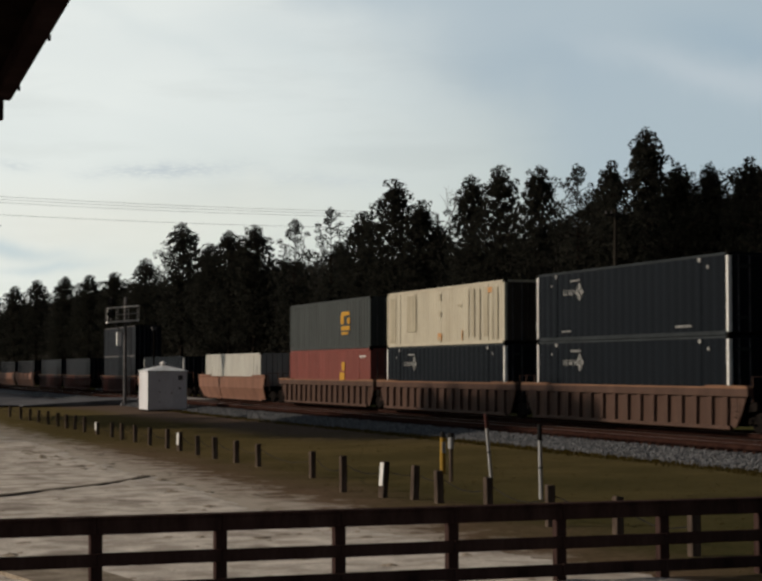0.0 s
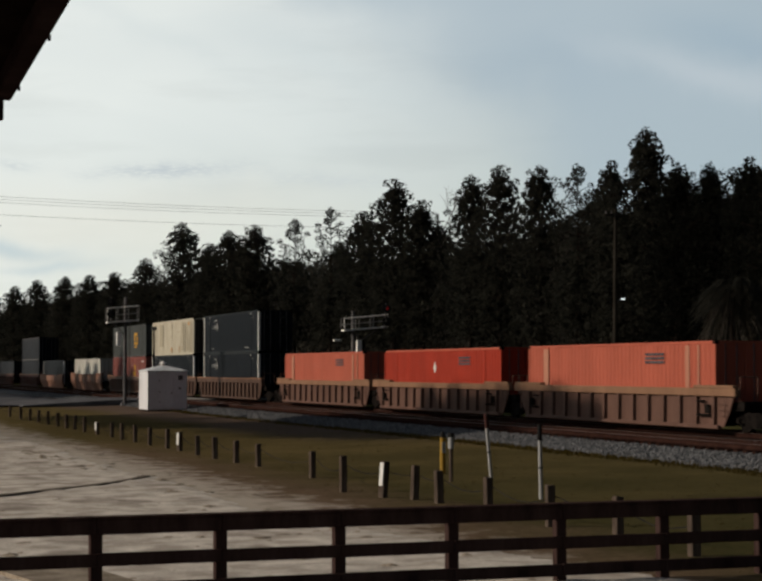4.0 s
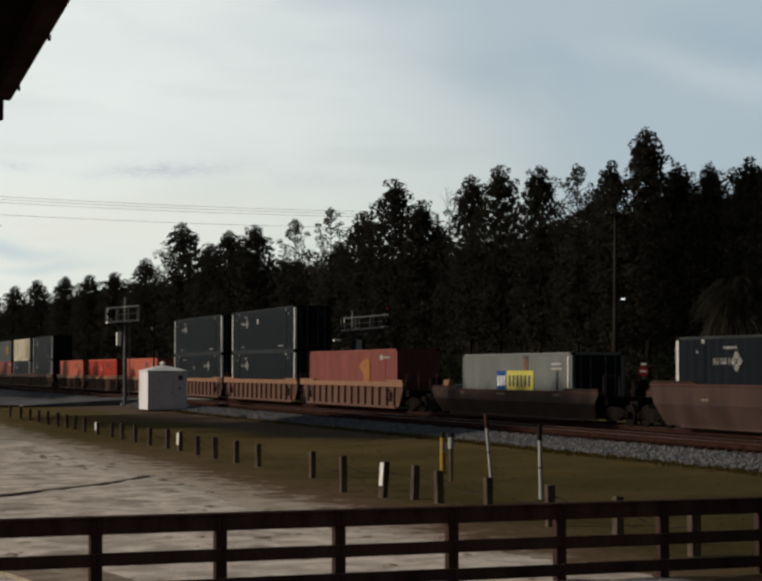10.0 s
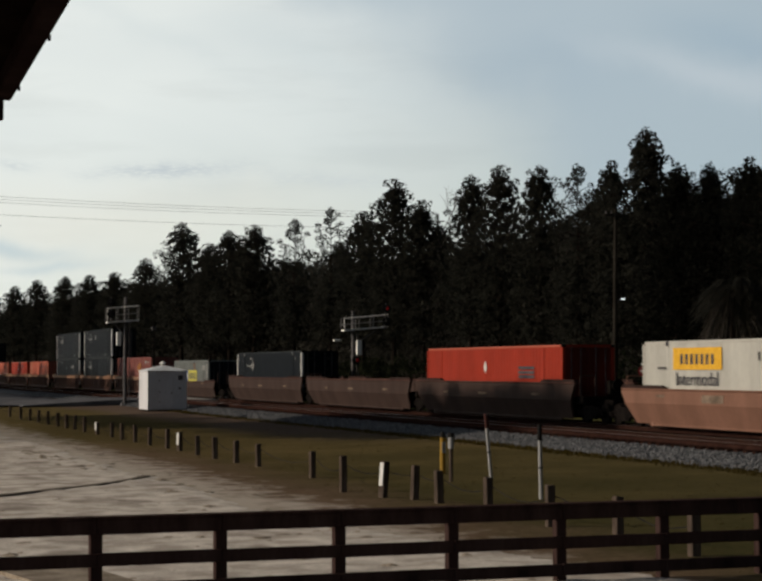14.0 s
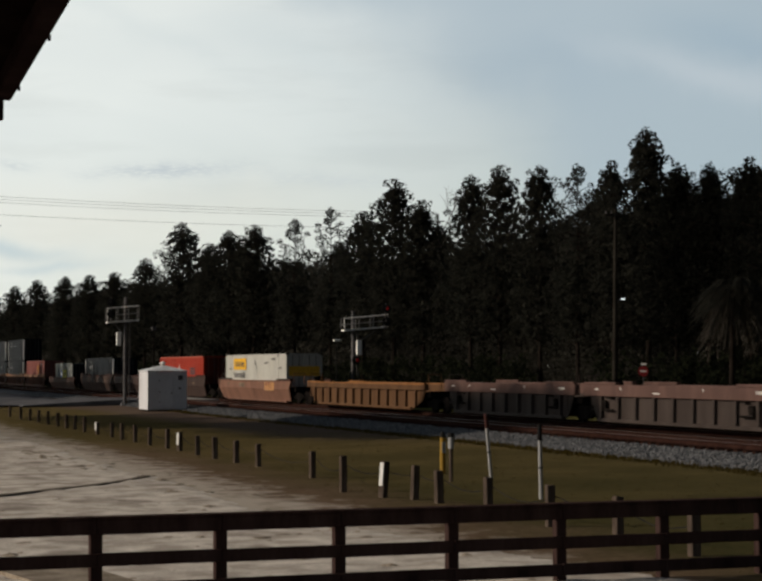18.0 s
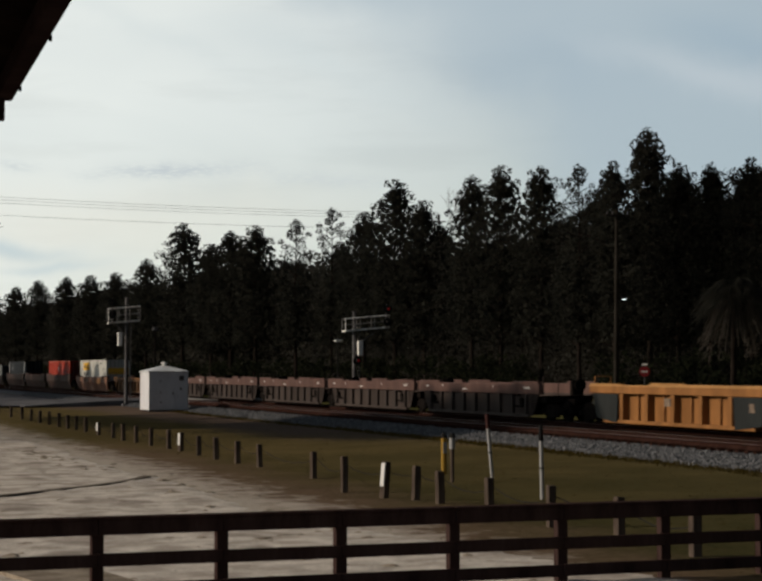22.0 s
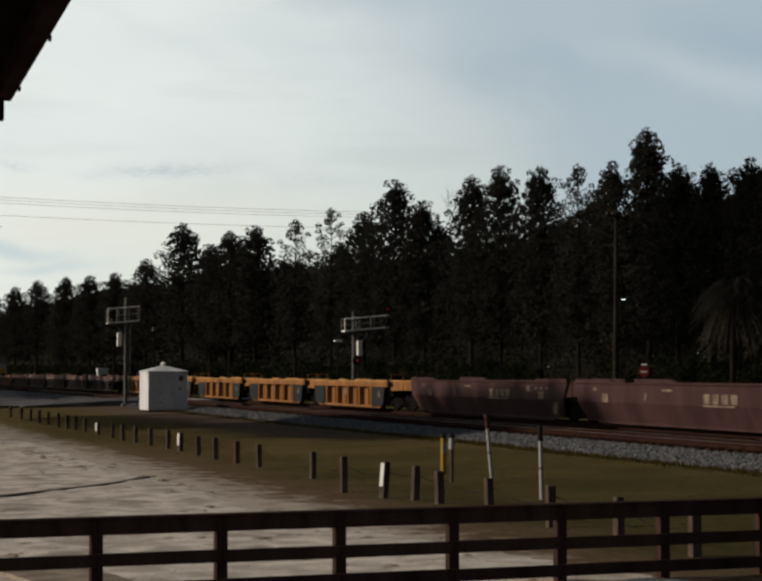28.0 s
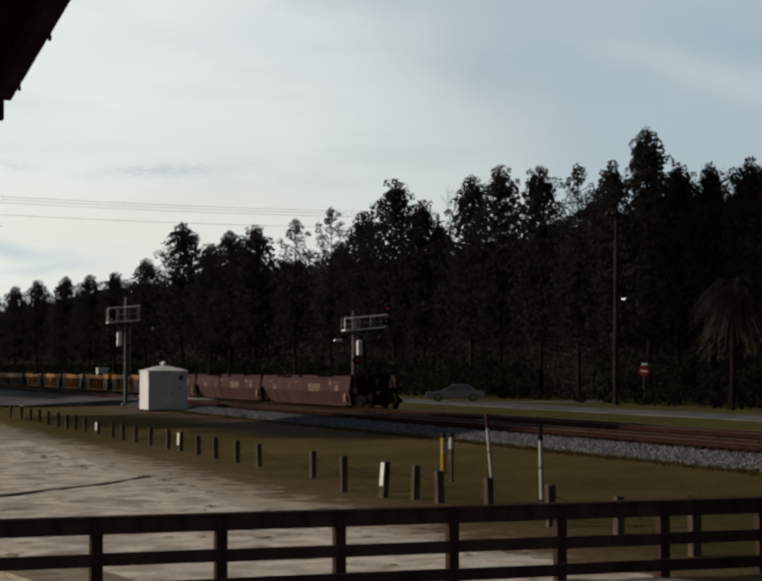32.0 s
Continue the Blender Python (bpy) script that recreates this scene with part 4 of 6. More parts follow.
def make_train():
    X = -1.238
    # the leading cars, far down the line
    for y, m in ((273.6, "tan_car"), (254.0, "tan_car"), (234.5, "tan_car")):
        car, h = smooth_car(y, 19.0, M["pink_car"], "faded pinkish tan well car with plate sides")
        on_train(car, y)
        on_train(container(M["black_blue"], "blackish blue corrugated container, single height"), y, 0.42)
    for y in (212.0, 192.3, 167.6):
        car, h = ribbed_car(y, 19.0, M["deep_maroon"], M["sill_tan"], "dark maroon ribbed well car with a pale sill", trucks=(True, y < 170), ribs=16, rib_w=0.2, cap=True)
        on_train(car, y)
        on_train(container(M["black_blue"], "blackish blue container in a maroon well car", flute=(0.014, 0.6), rail=M["navy_rail"]), y, 0.5)
    on_train(container(M["black_blue"], "blackish blue container on top of another", flute=(0.014, 0.6), rail=M["galv"]), 167.6, 3.42)
    car, h = smooth_car(147.9, 19.0, M["pink_car"], "faded pinkish tan well car with plate sides", trucks=(True, True), top=1.5)
    on_train(car, 147.9)
    on_train(container(M["navy"], "dark blue container with white corner posts, single height", post=M["post_white"], flute=(0.014, 0.6)), 147.4, 0.4)
    # white box in a tan car
    car, h = smooth_car(123.1, 20.0, M["pink_car"], "faded pinkish tan well car with plate sides", trucks=(True, True))
    on_train(car, 123.1)
    on_train(container(M["white"], "off-white corrugated container, single height"), 123.4, 0.45)
    # three ribbed units with double stacks
    tan = "dusty tan orange ribbed well car with orange sill"
    for y, tr in ((100.3, (True, False)), (80.7, (True, False)), (61.1, (True, True))):
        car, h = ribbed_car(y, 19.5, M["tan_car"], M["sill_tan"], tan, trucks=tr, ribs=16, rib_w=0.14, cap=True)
        on_train(car, y)
    c = container(M["rose"], "faded rose red container with a yellow emblem")
    bars(c, M["mark_amber"], [(-3.2, 1.9, 0.55, 0.5), (-3.0, 1.2, 0.9, 0.7)], X)
    bars(c, M["mark"], [(-6.3 - 0.22 * i, 2.45, 0.16, 0.12) for i in range(5)], X)
    on_train(c, 100.0, 0.5)
    c = container(M["green"], "grey green container with an amber emblem", flute=(0.02, 0.5))
    bars(c, M["mark_amber"], [(-3.6, 2.05, 1.5, 0.22), (-3.0, 1.7, 0.6, 0.5), (-4.2, 1.62, 0.5, 0.35), (-3.6, 1.2, 1.6, 0.24), (-3.5, 0.9, 1.2, 0.14)], X)
    on_train(c, 100.0, 3.42)
    navy_box(81.0, 0.5, label="dark blue container under a cream one")
    c = container(M["cream"], "cream container with rust spots and stained flutes", flute=(0.03, 0.36), doors=M["grimy"])
    bars(c, M["stain"], [(7.1, 1.4, 0.9, 2.4), (4.2, 1.7, 1.3, 1.9), (-3.7, 1.5, 0.10, 2.3), (-4.3, 1.5, 0.35, 2.3), (-5.1, 1.4, 0.14, 2.4), (-5.9, 1.5, 0.5, 2.3), (-6.7, 1.4, 0.16, 2.4), (-7.2, 1.4, 0.22, 2.4)], X + 0.004, "grey brown streaks")
    bars(c, M["mark_buff"], [(0.1, 0.42, 0.5, 0.35), (-2.9, 0.45, 0.10, 0.5), (-6.4, 2.5, 0.5, 0.25)], X + 0.002, "rust spot")
    bars(c, M["stain"], [(0.1, 2.4, 0.32, 0.34), (0.1, 1.55, 0.32, 0.28), (0.1, 0.3, 0.28, 0.22), (-2.6, 1.9, 0.6, 0.10)], X, "faded stencil")
    on_train(c, 81.0, 3.42)
    navy_box(61.25, 0.5)
    navy_box(61.25, 3.42)
    # three ribbed units with single orange boxes
    for y, tr in ((38.2, (True, False)), (18.7, (True, False)), (-0.85, (True, True))):
        car, h = ribbed_car(y, 19.4, M["worn_tan"], M["sill_tan"], tan, trucks=tr, ribs=14, rib_w=0.06, steps=True)
        on_train(car, y)
    for y, m, text in ((38.4, "salmon", "faded orange container with pale lifting posts"), (18.7, "red_orange", "red orange container with a white emblem"), (-0.55, "salmon", "faded orange container with pale lifting posts")):
        # on the red box the lighter orange rails paint sunlit edges
        c = container(M[m], text, flute=(0.028, 0.32), rail=M["salmon"])
        bars(c, M["mark_dark"], [(-3.6, 2.45, 1.5, 0.09), (-3.6, 2.30, 1.5, 0.09), (-3.6, 2.15, 1.5, 0.09)], X, "faded dark lettering bars")
        if m == "salmon":
            bars(c, M["faded_pink"], [(6.2, 1.45, 0.5, 2.6), (-6.1, 1.45, 0.3, 2.6), (-6.9, 1.45, 0.12, 2.6)], X + 0.003, "pale faded lifting post")
        if m == "red_orange":
            part("emblem", prism([(0.35, 2.28), (0.18, 1.96), (0.35, 1.66), (0.52, 1.96)], X - 0.006, X + 0.004), M["mark"], c, "white painted emblem")
        on_train(c, y, 0.33)
    # three ribbed units: two dark blue double stacks and a rose box
    for y, tr in ((-23.4, (True, False)), (-43.1, (True, False)), (-62.8, (True, True))):
        car, h = ribbed_car(y, 19.4, M["worn_tan"], M["sill_tan"], tan, trucks=tr, ribs=14, rib_w=0.06, steps=True)
        on_train(car, y)
    navy_box(-23.75, 0.5, True)
    navy_box(-23.75, 3.42)
    navy_box(-43.2, 0.5)
    c = navy_box(-43.2, 3.42)
    bars(c, M["mark"], [(0.9, 2.1, 0.20, 0.34)], X)
    c = container(M["rose"], "faded rose red container with a yellow emblem")
    part("emblem", prism([(-1.6, 2.0), (-2.7, 2.35), (-3.6, 2.35), (-3.6, 0.15), (-2.5, 0.15), (-2.5, 1.5)], X - 0.006, X + 0.004), M["mark_faint"], c, "faded ochre emblem")
    bars(c, M["mark_dim"], [(-5.55, 2.45, 0.45, 0.26)] + [(-6.1 - 0.25 * i, 2.45, 0.18, 0.12) for i in range(4)], X)
    on_train(c, -62.72, 0.42)
    # four dusty grey plate-sided units
    for y, tr in ((-86.0, (True, True)), (-109.1, (True, False)), (-128.8, (True, False)), (-148.5, (True, True))):
        car, h = smooth_car(y, 19.3, M["grey_car"], "dusty reddish brown well car with plate sides", trucks=tr, top=1.25 if y > -90 else 1.62, rail=M["sill_pink"], guide=M["guide_dark"])
        bars(car, M["mark_tan"], [(0.5, 1.12, 1.0, 0.10), (-5.5, 1.14, 0.8, 0.10), (5.2, 1.12, 0.5, 0.10)], -1.482, "worn buff marking")
        on_train(car, y)
    c = container(M["grey"], "light grey corrugated container with blue and yellow panels", 12.19, 2.59, flute=(0.036, 0.28), doors=M["black_blue"])
    bars(c, M["mark_blue"], [(1.32, 1.36, 1.12, 0.9)], X, "blue panel")
    bars(c, M["mark_pale"], [(-0.74, 1.36, 2.95, 0.92)], X, "pale yellow panel")
    bars(c, M["mark_dark"], [(0.35 - 0.43 * i, 1.36, 0.24, 0.5) for i in range(6)], X - 0.008, "dark lettering bars")
    bars(c, M["mark"], [(1.66 - 0.34 * i, 1.36, 0.2, 0.45) for i in range(3)], X - 0.008, "white lettering bars")
    bars(c, M["mark_dim"], [(-4.6, 2.1, 1.0, 0.10), (-4.6, 1.9, 1.0, 0.10)], X)
    bars(c, M["mark_dark"], [(-1.35, 2.42, 0.45, 0.16)], X, "dark plate")
    bars(c, M["mark_faint"], [(-1.5, 1.75, 0.12, 1.2), (-1.2, 2.1, 0.08, 0.5)], X + 0.003, "rust stain")
    bars(c, M["mark_dark"], [(-4.6, 1.0, 0.10, 1.6)], X, "dark seam")
    bars(c, M["mark"], [(-5.75, 1.3, 0.10, 2.2)], X, "pale end trim")
    on_train(c, -86.35, 0.34)
    navy_box(-109.45, 0.49)
    # lighter orange rails again paint the sunlit edges
    c = container(M["red_orange"], "red orange container with a white emblem", flute=(0.028, 0.32), rail=M["salmon"], doors=M["door_red"])
    bars(c, M["mark_dark"], [(-4.35, 1.92, 1.7, 0.13), (-4.35, 1.72, 1.7, 0.13), (-4.35, 1.53, 1.7, 0.13)], X, "faded dark lettering bars")
    part("emblem", prism([(0.35, 2.28), (0.18, 1.96), (0.35, 1.66), (0.52, 1.96)], X - 0.006, X + 0.004), M["mark"], c, "white painted emblem")
    on_train(c, -148.15, 0.36)
    # white box in a pinkish tan car
    car, h = smooth_car(-171.7, 19.8, M["pink_car"], "faded pinkish tan well car with a buff panel", trucks=(True, True), top=1.44, guide=M["guide_dark"])
    bars(car, M["mark_buff"], [(-4.6, 1.1, 2.3, 0.55)], -1.478, "faded buff panel")
    bars(car, M["rose"], [(-3.9, 1.04, 0.12, 0.34), (-4.5, 1.04, 0.12, 0.34), (-3.9, 1.22, 0.42, 0.08), (-4.5, 1.22, 0.42, 0.08), (-5.1, 1.1, 0.14, 0.34), (-4.5, 1.32, 1.6, 0.05)], -1.492, "dull red lettering bars")
    bars(car, M["mark_tan"], [(2.6, 1.15, 1.5, 0.28), (6.4, 1.22, 0.6, 0.1), (-8.2, 1.2, 0.5, 0.06)], -1.48, "worn buff marking")
    on_train(car, -171.7)
    c = container(M["white"], "off-white container with an amber sign panel", flute=(0.012, 0.5))
    bars(c, M["mark_yellow"], [(3.9, 2.24, 3.5, 0.80)], X, "amber panel")
    bars(c, M["mark_dark"], [(5.0 - 0.37 * i, 2.22, 0.2, 0.38) for i in range(7)], X - 0.006, "dark lettering bars")
    bars(c, M["mark_dark"], [(6.1, 2.82, 0.18, 0.2), (-6.1, 2.82, 0.2, 0.24)], X, "black lifting point")
    bars(c, M["galv"], [(6.5, 1.9, 0.7, 0.09), (-3.2, 2.3, 1.0, 0.09), (-5.0, 2.55, 1.1, 0.10), (-6.6, 1.95, 0.7, 0.09), (-0.3, 2.3, 0.1, 0.3)], X, "small grey lettering bars")
    curve = bpy.data.curves.new("lettering", "FONT")
    curve.body, curve.size, curve.extrude, curve.align_x, curve.align_y = "Intermodal", 0.70, 0.004, "CENTER", "CENTER"
    curve.materials.append(M["mark_dark"])
    shape = new("lettering_shape", curve)
    me = bpy.data.meshes.new_from_object(shape)
    bpy.data.objects.remove(shape)
    word = new("lettering", me)
    word.parent = c
    word["label"] = "dark lettering on the white side"
    word.matrix_basis = pose(X - 0.010, 3.9, 1.48, 90, 0, -90)
    for z in (1.75,):
        part("door_panel", box(-1.05, 1.05, -8.09, -8.075, z - 0.32, z + 0.32), M["mark_yellow"], c, "amber panel on the doors")
    on_train(c, -171.5, 0.36)
    # an empty amber car
    car, h = ribbed_car(-195.4, 21.2, M["amber_brown"], M["yellow_car"], "empty grimy amber ribbed well car", trucks=(True, True), top=1.42, ribs=13, rib_w=0.08, taper=1.3, cap=True)
    on_train(car, -195.4)
    # five empty dull units
    for i in range(5):
        y = -215.95 - 15.65 * i
        car, h = ribbed_car(y, 15.3, M["pale_car"], M["sill_rose"], "empty dusty grey ribbed well car with reddish sill", trucks=(True, i == 4), top=1.6, ribs=9, rib_w=0.07, deep=0.46, steps=True)
        bars(car, M["mark"], [(-5.9 - 0.16 * k, 1.42, 0.09, 0.10) for k in range(4)] + [(1.2, 1.30, 0.5, 0.05), (4.1, 1.45, 0.06, 0.12), (-2.3, 1.45, 0.06, 0.12), (6.2, 1.42, 0.3, 0.06)], -1.453, "small pale marking")
        on_train(car, y)
    # five empty amber units
    for i in range(5):
        y = -297.8 - 15.6 * i
        car, h = ribbed_car(y, 14.3, M["yellow_car"], M["sill_amber"], "empty amber yellow well car with grey end panels", ends=M["end_grey"], trucks=(True, i == 4), top=1.56, ribs=9, rib_w=0.11, cap=True, reach=4.1, slight=0.3, inset=0.30)
        bars(car, M["mark_tan"], [(0.3, 1.0, 0.5, 0.3), (-5.6, 0.9, 0.3, 0.3)], -1.47, "worn small marking")
        on_train(car, y)
    # three empty brown units at the tail
    for i, y in enumerate((-380.3, -399.95, -419.6)):
        car, h = smooth_car(y, 19.5, M["brown_car"], "empty mauve brown plate-sided well car with buff markings", trucks=(True, i == 2), top=1.66)
        k = -1.482
        bars(car, M["mark_tan"], [(-1.4 - 0.62 * j, 1.18, 0.42, 0.34) for j in range(4)] + [(-2.2, 0.93, 2.2, 0.06)], k, "worn buff lettering bars")
        bars(car, M["mark_tan"], [(1.5, 1.45, 0.8, 0.08), (3.2, 1.2, 0.12, 0.3), (-5.6, 1.4, 0.35, 0.25), (-6.4, 1.42, 0.16, 0.12), (-6.9, 1.42, 0.16, 0.12), (-7.5, 1.42, 0.16, 0.12), (-6.9, 1.12, 0.6, 0.3), (6.6, 1.1, 0.5, 0.35), (7.5, 1.45, 0.3, 0.14)], k, "worn buff marking")
        part("end_sign", box(-1.22, -1.492, -8.6, -8.2, 0.35, 0.85), M["mark_tan"], car, "pale square marking")
        on_train(car, y)
        if i == 2:
            bm = box(-1.25, 1.25, -h - 0.35, -h + 1.2, 0.85, 1.15, 0.03)
            part("tail_platform", bm, M["steel_dark"], car)
            part("tail_bulkhead", box(-1.2, 1.2, -h + 1.0, -h + 1.3, 1.15, 1.9, 0.03), M["steel_dark"], car)
            part("tail_ladder", tube([(-1.25, -h - 0.2, 0.5), (-1.25, -h - 0.2, 2.0), (1.25, -h - 0.2, 2.0), (1.25, -h - 0.2, 0.5)], 0.025), M["steel_dark"], car)
            part("tail_coupler", box(-0.16, 0.16, -h - 1.1, -h - 0.3, 0.72, 0.98, 0.04), M["steel_dark"], car)


make_train()

# ---- beside the line: cabin, signals, poles, posts, fences ----


def make_cabin():
    """White signal cabin on a plinth, hipped metal roof with a vent."""
    c = thing("signal_cabin", "white metal signal cabin with hipped grey roof and vent", "cabin", m=pose(22.16, 108.8, -0.46))
    part("plinth", box(0.08, 2.44, 0.08, 2.72, -0.1, 0.12, 0.02), M["steel_dark"], c, "dark base")
    part("wall", box(0, 2.52, 0, 0.06, 0.12, 2.52, 0.01), M["hut_wall"], c)
    part("wall", box(0, 2.52, 2.74, 2.8, 0.12, 2.52, 0.01), M["hut_wall"], c)
    part("wall", box(0.002, 0.06, 0.06, 2.74, 0.12, 2.52, 0.004), M["hut_wall"], c)
    part("wall", box(2.46, 2.518, 0.06, 2.74, 0.12, 2.52, 0.004), M["hut_wall"], c)
    bm = bmesh.new()
    low = [bm.verts.new(v) for v in ((-0.05, -0.05, 2.53), (2.57, -0.05, 2.53), (2.57, 2.85, 2.53), (-0.05, 2.85, 2.53))]
    mid = [bm.verts.new((v.co.x, v.co.y, 2.60)) for v in low]
    top = [bm.verts.new(v) for v in ((1.1, 1.25, 2.93), (1.42, 1.25, 2.93), (1.42, 1.55, 2.93), (1.1, 1.55, 2.93))]
    for a, b in ((low, mid), (mid, top)):
        for i in range(4):
            bm.faces.new((a[i], a[(i + 1) % 4], b[(i + 1) % 4], b[i]))
    bm.faces.new(top)
    bm.faces.new(low[::-1])
    part("roof", bm, M["hut_roof"], c)
    vent = part("vent", rod((1.26, 1.4, 2.93), (1.26, 1.4, 3.06), 0.13, seg=12), M["galv_bright"], c)
    part("vent_cap", rod((1.26, 1.4, 3.06), (1.26, 1.4, 3.20), 0.26, 0.06, seg=12), M["galv_bright"], vent)
    door = part("door", box(0.75, 1.65, -0.022, -0.002, 0.2, 2.22, 0.006), M["hut_wall"], c)
    part("door_handle", box(1.5, 1.56, -0.06, -0.022, 1.1, 1.26, 0.008), M["galv_mid"], door)
    for k in (0.55, 1.2, 1.9):
        part("hinge", box(0.72, 0.78, -0.034, -0.020, k, k + 0.12), M["galv_mid"], door)
    part("louvre", box(1.95, 2.25, -0.03, -0.002, 2.0, 2.3, 0.01), M["galv"], c, "grey louvred vent")
    part("notice", box(1.98, 2.12, -0.014, -0.002, 1.4, 1.55), M["galv_mid"], c)
    for k in (-0.002, 2.46):
        part("corner_trim", box(k, k + 0.06, -0.012, -0.001, 0.12, 2.5), M["hut_roof"], c)
    for k in range(4):
        part("seam", box(-0.012, -0.001, 0.5 + 0.6 * k, 0.53 + 0.6 * k, 0.14, 2.5), M["hut_wall"], c)


def signal_head(parent, x, y, z, lit):
    back = part("backplate", rod((x, y + 0.03, z), (x, y - 0.03, z), 0.30, seg=18), M["black"], parent)
    part("housing", box(x - 0.13, x + 0.13, y + 0.03, y + 0.3, z - 0.16, z + 0.16, 0.02), M["black"], back)
    part("hood", rod((x, y - 0.03, z + 0.02), (x, y - 0.24, z + 0.02), 0.12, 0.11, seg=12), M["black"], back)
    part("lens", rod((x, y - 0.236, z), (x, y - 0.25, z), 0.09, seg=12), M["lamp_red"] if lit else M["black"], back, "red light" if lit else "dark lens")


def make_signal(x, y, z, height, zb, d0, d1, rail, reach, box_x, label, lit, low_head):
    """A bracket signal: mast, ladder, railed bracket platform with heads, cabinet on the mast."""
    s = thing("railway_signal", label, "railway signal", "bracket signals", m=pose(x, y, z))
    part("mast", rod((0, 0, 0), (0, 0, height), 0.15, 0.12, seg=12), M["galv"], s)
    part("footing", box(-0.3, 0.3, -0.3, 0.3, -0.2, 0.25, 0.03), M["asphalt"], s, "grey concrete footing")
    # the bracket is tilted along x to fit the camera's view
    def rise(x):
        return 0.09 * (x - 0.5 * (d0 + d1))

    part("platform", extrude_y([(d0, zb + rise(d0)), (d1, zb + rise(d1)), (d1, zb + 0.09 + rise(d1)), (d0, zb + 0.09 + rise(d0))], -0.35, 0.35), M["galv_bright"], s)
    for yy in (-0.36, 0.36):
        for zz in (rail * 0.52, rail):
            part("railing", rod((d0, yy, zb + zz + rise(d0)), (d1, yy, zb + zz + rise(d1)), 0.036, seg=6), M["galv_bright" if zz == rail and yy < 0 else "galv_mid"], s)
        for k in range(4):
            xx = d0 + (d1 - d0) * k / 3
            part("stanchion", rod((xx, yy, zb + 0.09 + rise(xx)), (xx, yy, zb + rail + rise(xx)), 0.03, seg=6), M["galv_bright" if k == 0 and yy < 0 else "galv_mid"], s)
    part("brace", rod((0, 0, zb - 1.1), (reach * 0.8, 0, zb), 0.05, seg=6), M["galv"], s)
    for yy in (-0.18, 0.18):
        part("ladder_rail", rod((0.32, yy, 0.2), (0.32, yy, zb), 0.02, seg=6), M["galv"], s)
    for k in range(int((zb - 0.4) / 0.33)):
        part("rung", rod((0.32, -0.18, 0.4 + 0.33 * k), (0.32, 0.18, 0.4 + 0.33 * k), 0.012, seg=5), M["galv"], s)
    part("equipment_box", box(box_x, box_x + 0.32, -0.42, -0.16, zb - 1.75, zb - 0.75, 0.02), M["galv_bright"], s, "pale equipment box")
    pole = part("head_post", rod((reach, -0.45, zb), (reach, -0.45, zb + 1.75), 0.06, seg=8), M["galv"], s)
    signal_head(s, reach, -0.55, zb + 1.42, lit)
    signal_head(s, reach, -0.55, zb + 0.55, False)
    if low_head:
        signal_head(s, 0.12, -0.3, zb - 2.1, lit)


def make_poles():
    p = thing("utility_pole", "tall weathered timber pole with crossarm and street lamp", "utility pole", m=pose(59.3, 117.3, -0.46, 0, 0.6, 0))
    part("shaft", rod((0, 0, -0.3), (0, 0, 14.7), 0.21, 0.13, seg=10), M["pole_wood"], p)
    part("crossarm", box(-0.9, 1.0, -0.07, 0.07, 14.2, 14.36, 0.01), M["pole_wood"], p)
    for k in (-0.8, -0.35, 0.5, 0.9):
        part("insulator", rod((k, 0, 14.36), (k, 0, 14.6), 0.06, 0.04, seg=8), M["galv"], p)
    part("lamp_arm", tube([(0.1, 0, 7.6), (0.40, -0.1, 8.06), (0.60, -0.15, 8.06)], 0.03), M["galv"], p)
    lamp = part("lamp_housing", box(0.36, 0.80, -0.27, -0.03, 8.01, 8.16, 0.03), M["galv"], p)
    part("lamp_glass", box(0.41, 0.71, -0.26, -0.05, 7.94, 8.012, 0.02), M["lamp_white"], lamp, "lit pale lamp glass")

    lp = thing("lamp_post", "slim dark lamp post with a small pale head", "lamp post", m=pose(40.0, 125.4, -0.46))
    part("post", rod((0, 0, 0), (0, 0, 4.8), 0.06, 0.045, seg=8), M["black"], lp)
    part("head", box(-0.25, 0.35, -0.15, 0.15, 4.8, 4.95, 0.03), M["galv_bright"], lp)

    tp = thing("post", "slim dark steel post with a small box on top", "post", m=pose(24.4, 117.8, -0.5))
    part("shaft", rod((0, 0, 0), (0, 0, 5.4), 0.07, 0.05, seg=8), M["steel_dark"], tp)
    part("cap_box", box(-0.16, 0.16, -0.12, 0.12, 5.4, 5.65, 0.02), M["galv"], tp)

    st = thing("stop_sign", "red octagonal sign with a small plate on a steel post", "road sign", m=pose(61.85, 117.6, -0.46, 0, 0, -25))
    part("post", box(-0.03, 0.03, -0.03, 0.03, 0, 3.1, 0.005), M["galv"], st)
    part("sign_face", rod((0, -0.035, 2.55), (0, -0.05, 2.55), 0.41, seg=8), M["sign_red"], st, "red octagon")
    part("legend", box(-0.24, 0.24, -0.056, -0.048, 2.49, 2.61), M["mark"], st, "pale bar across the red face")
    part("top_plate", box(-0.18, 0.22, -0.05, -0.035, 3.02, 3.15), M["galv_bright"], st)

    sh = thing("equipment_cabinet", "pale grey trackside cabinet with a flat lid", "cabinet", m=pose(38.0, 215.0, -0.55))
    part("body", box(-0.65, 0.65, -0.5, 0.5, 0, 2.75, 0.03), M["hut_roof"], sh)
    part("lid", box(-0.72, 0.72, -0.57, 0.57, 2.75, 2.98, 0.04), M["hut_wall"], sh)
    part("door", box(-0.55, 0.55, -0.522, -0.502, 0.2, 2.5, 0.01), M["hut_roof"], sh)


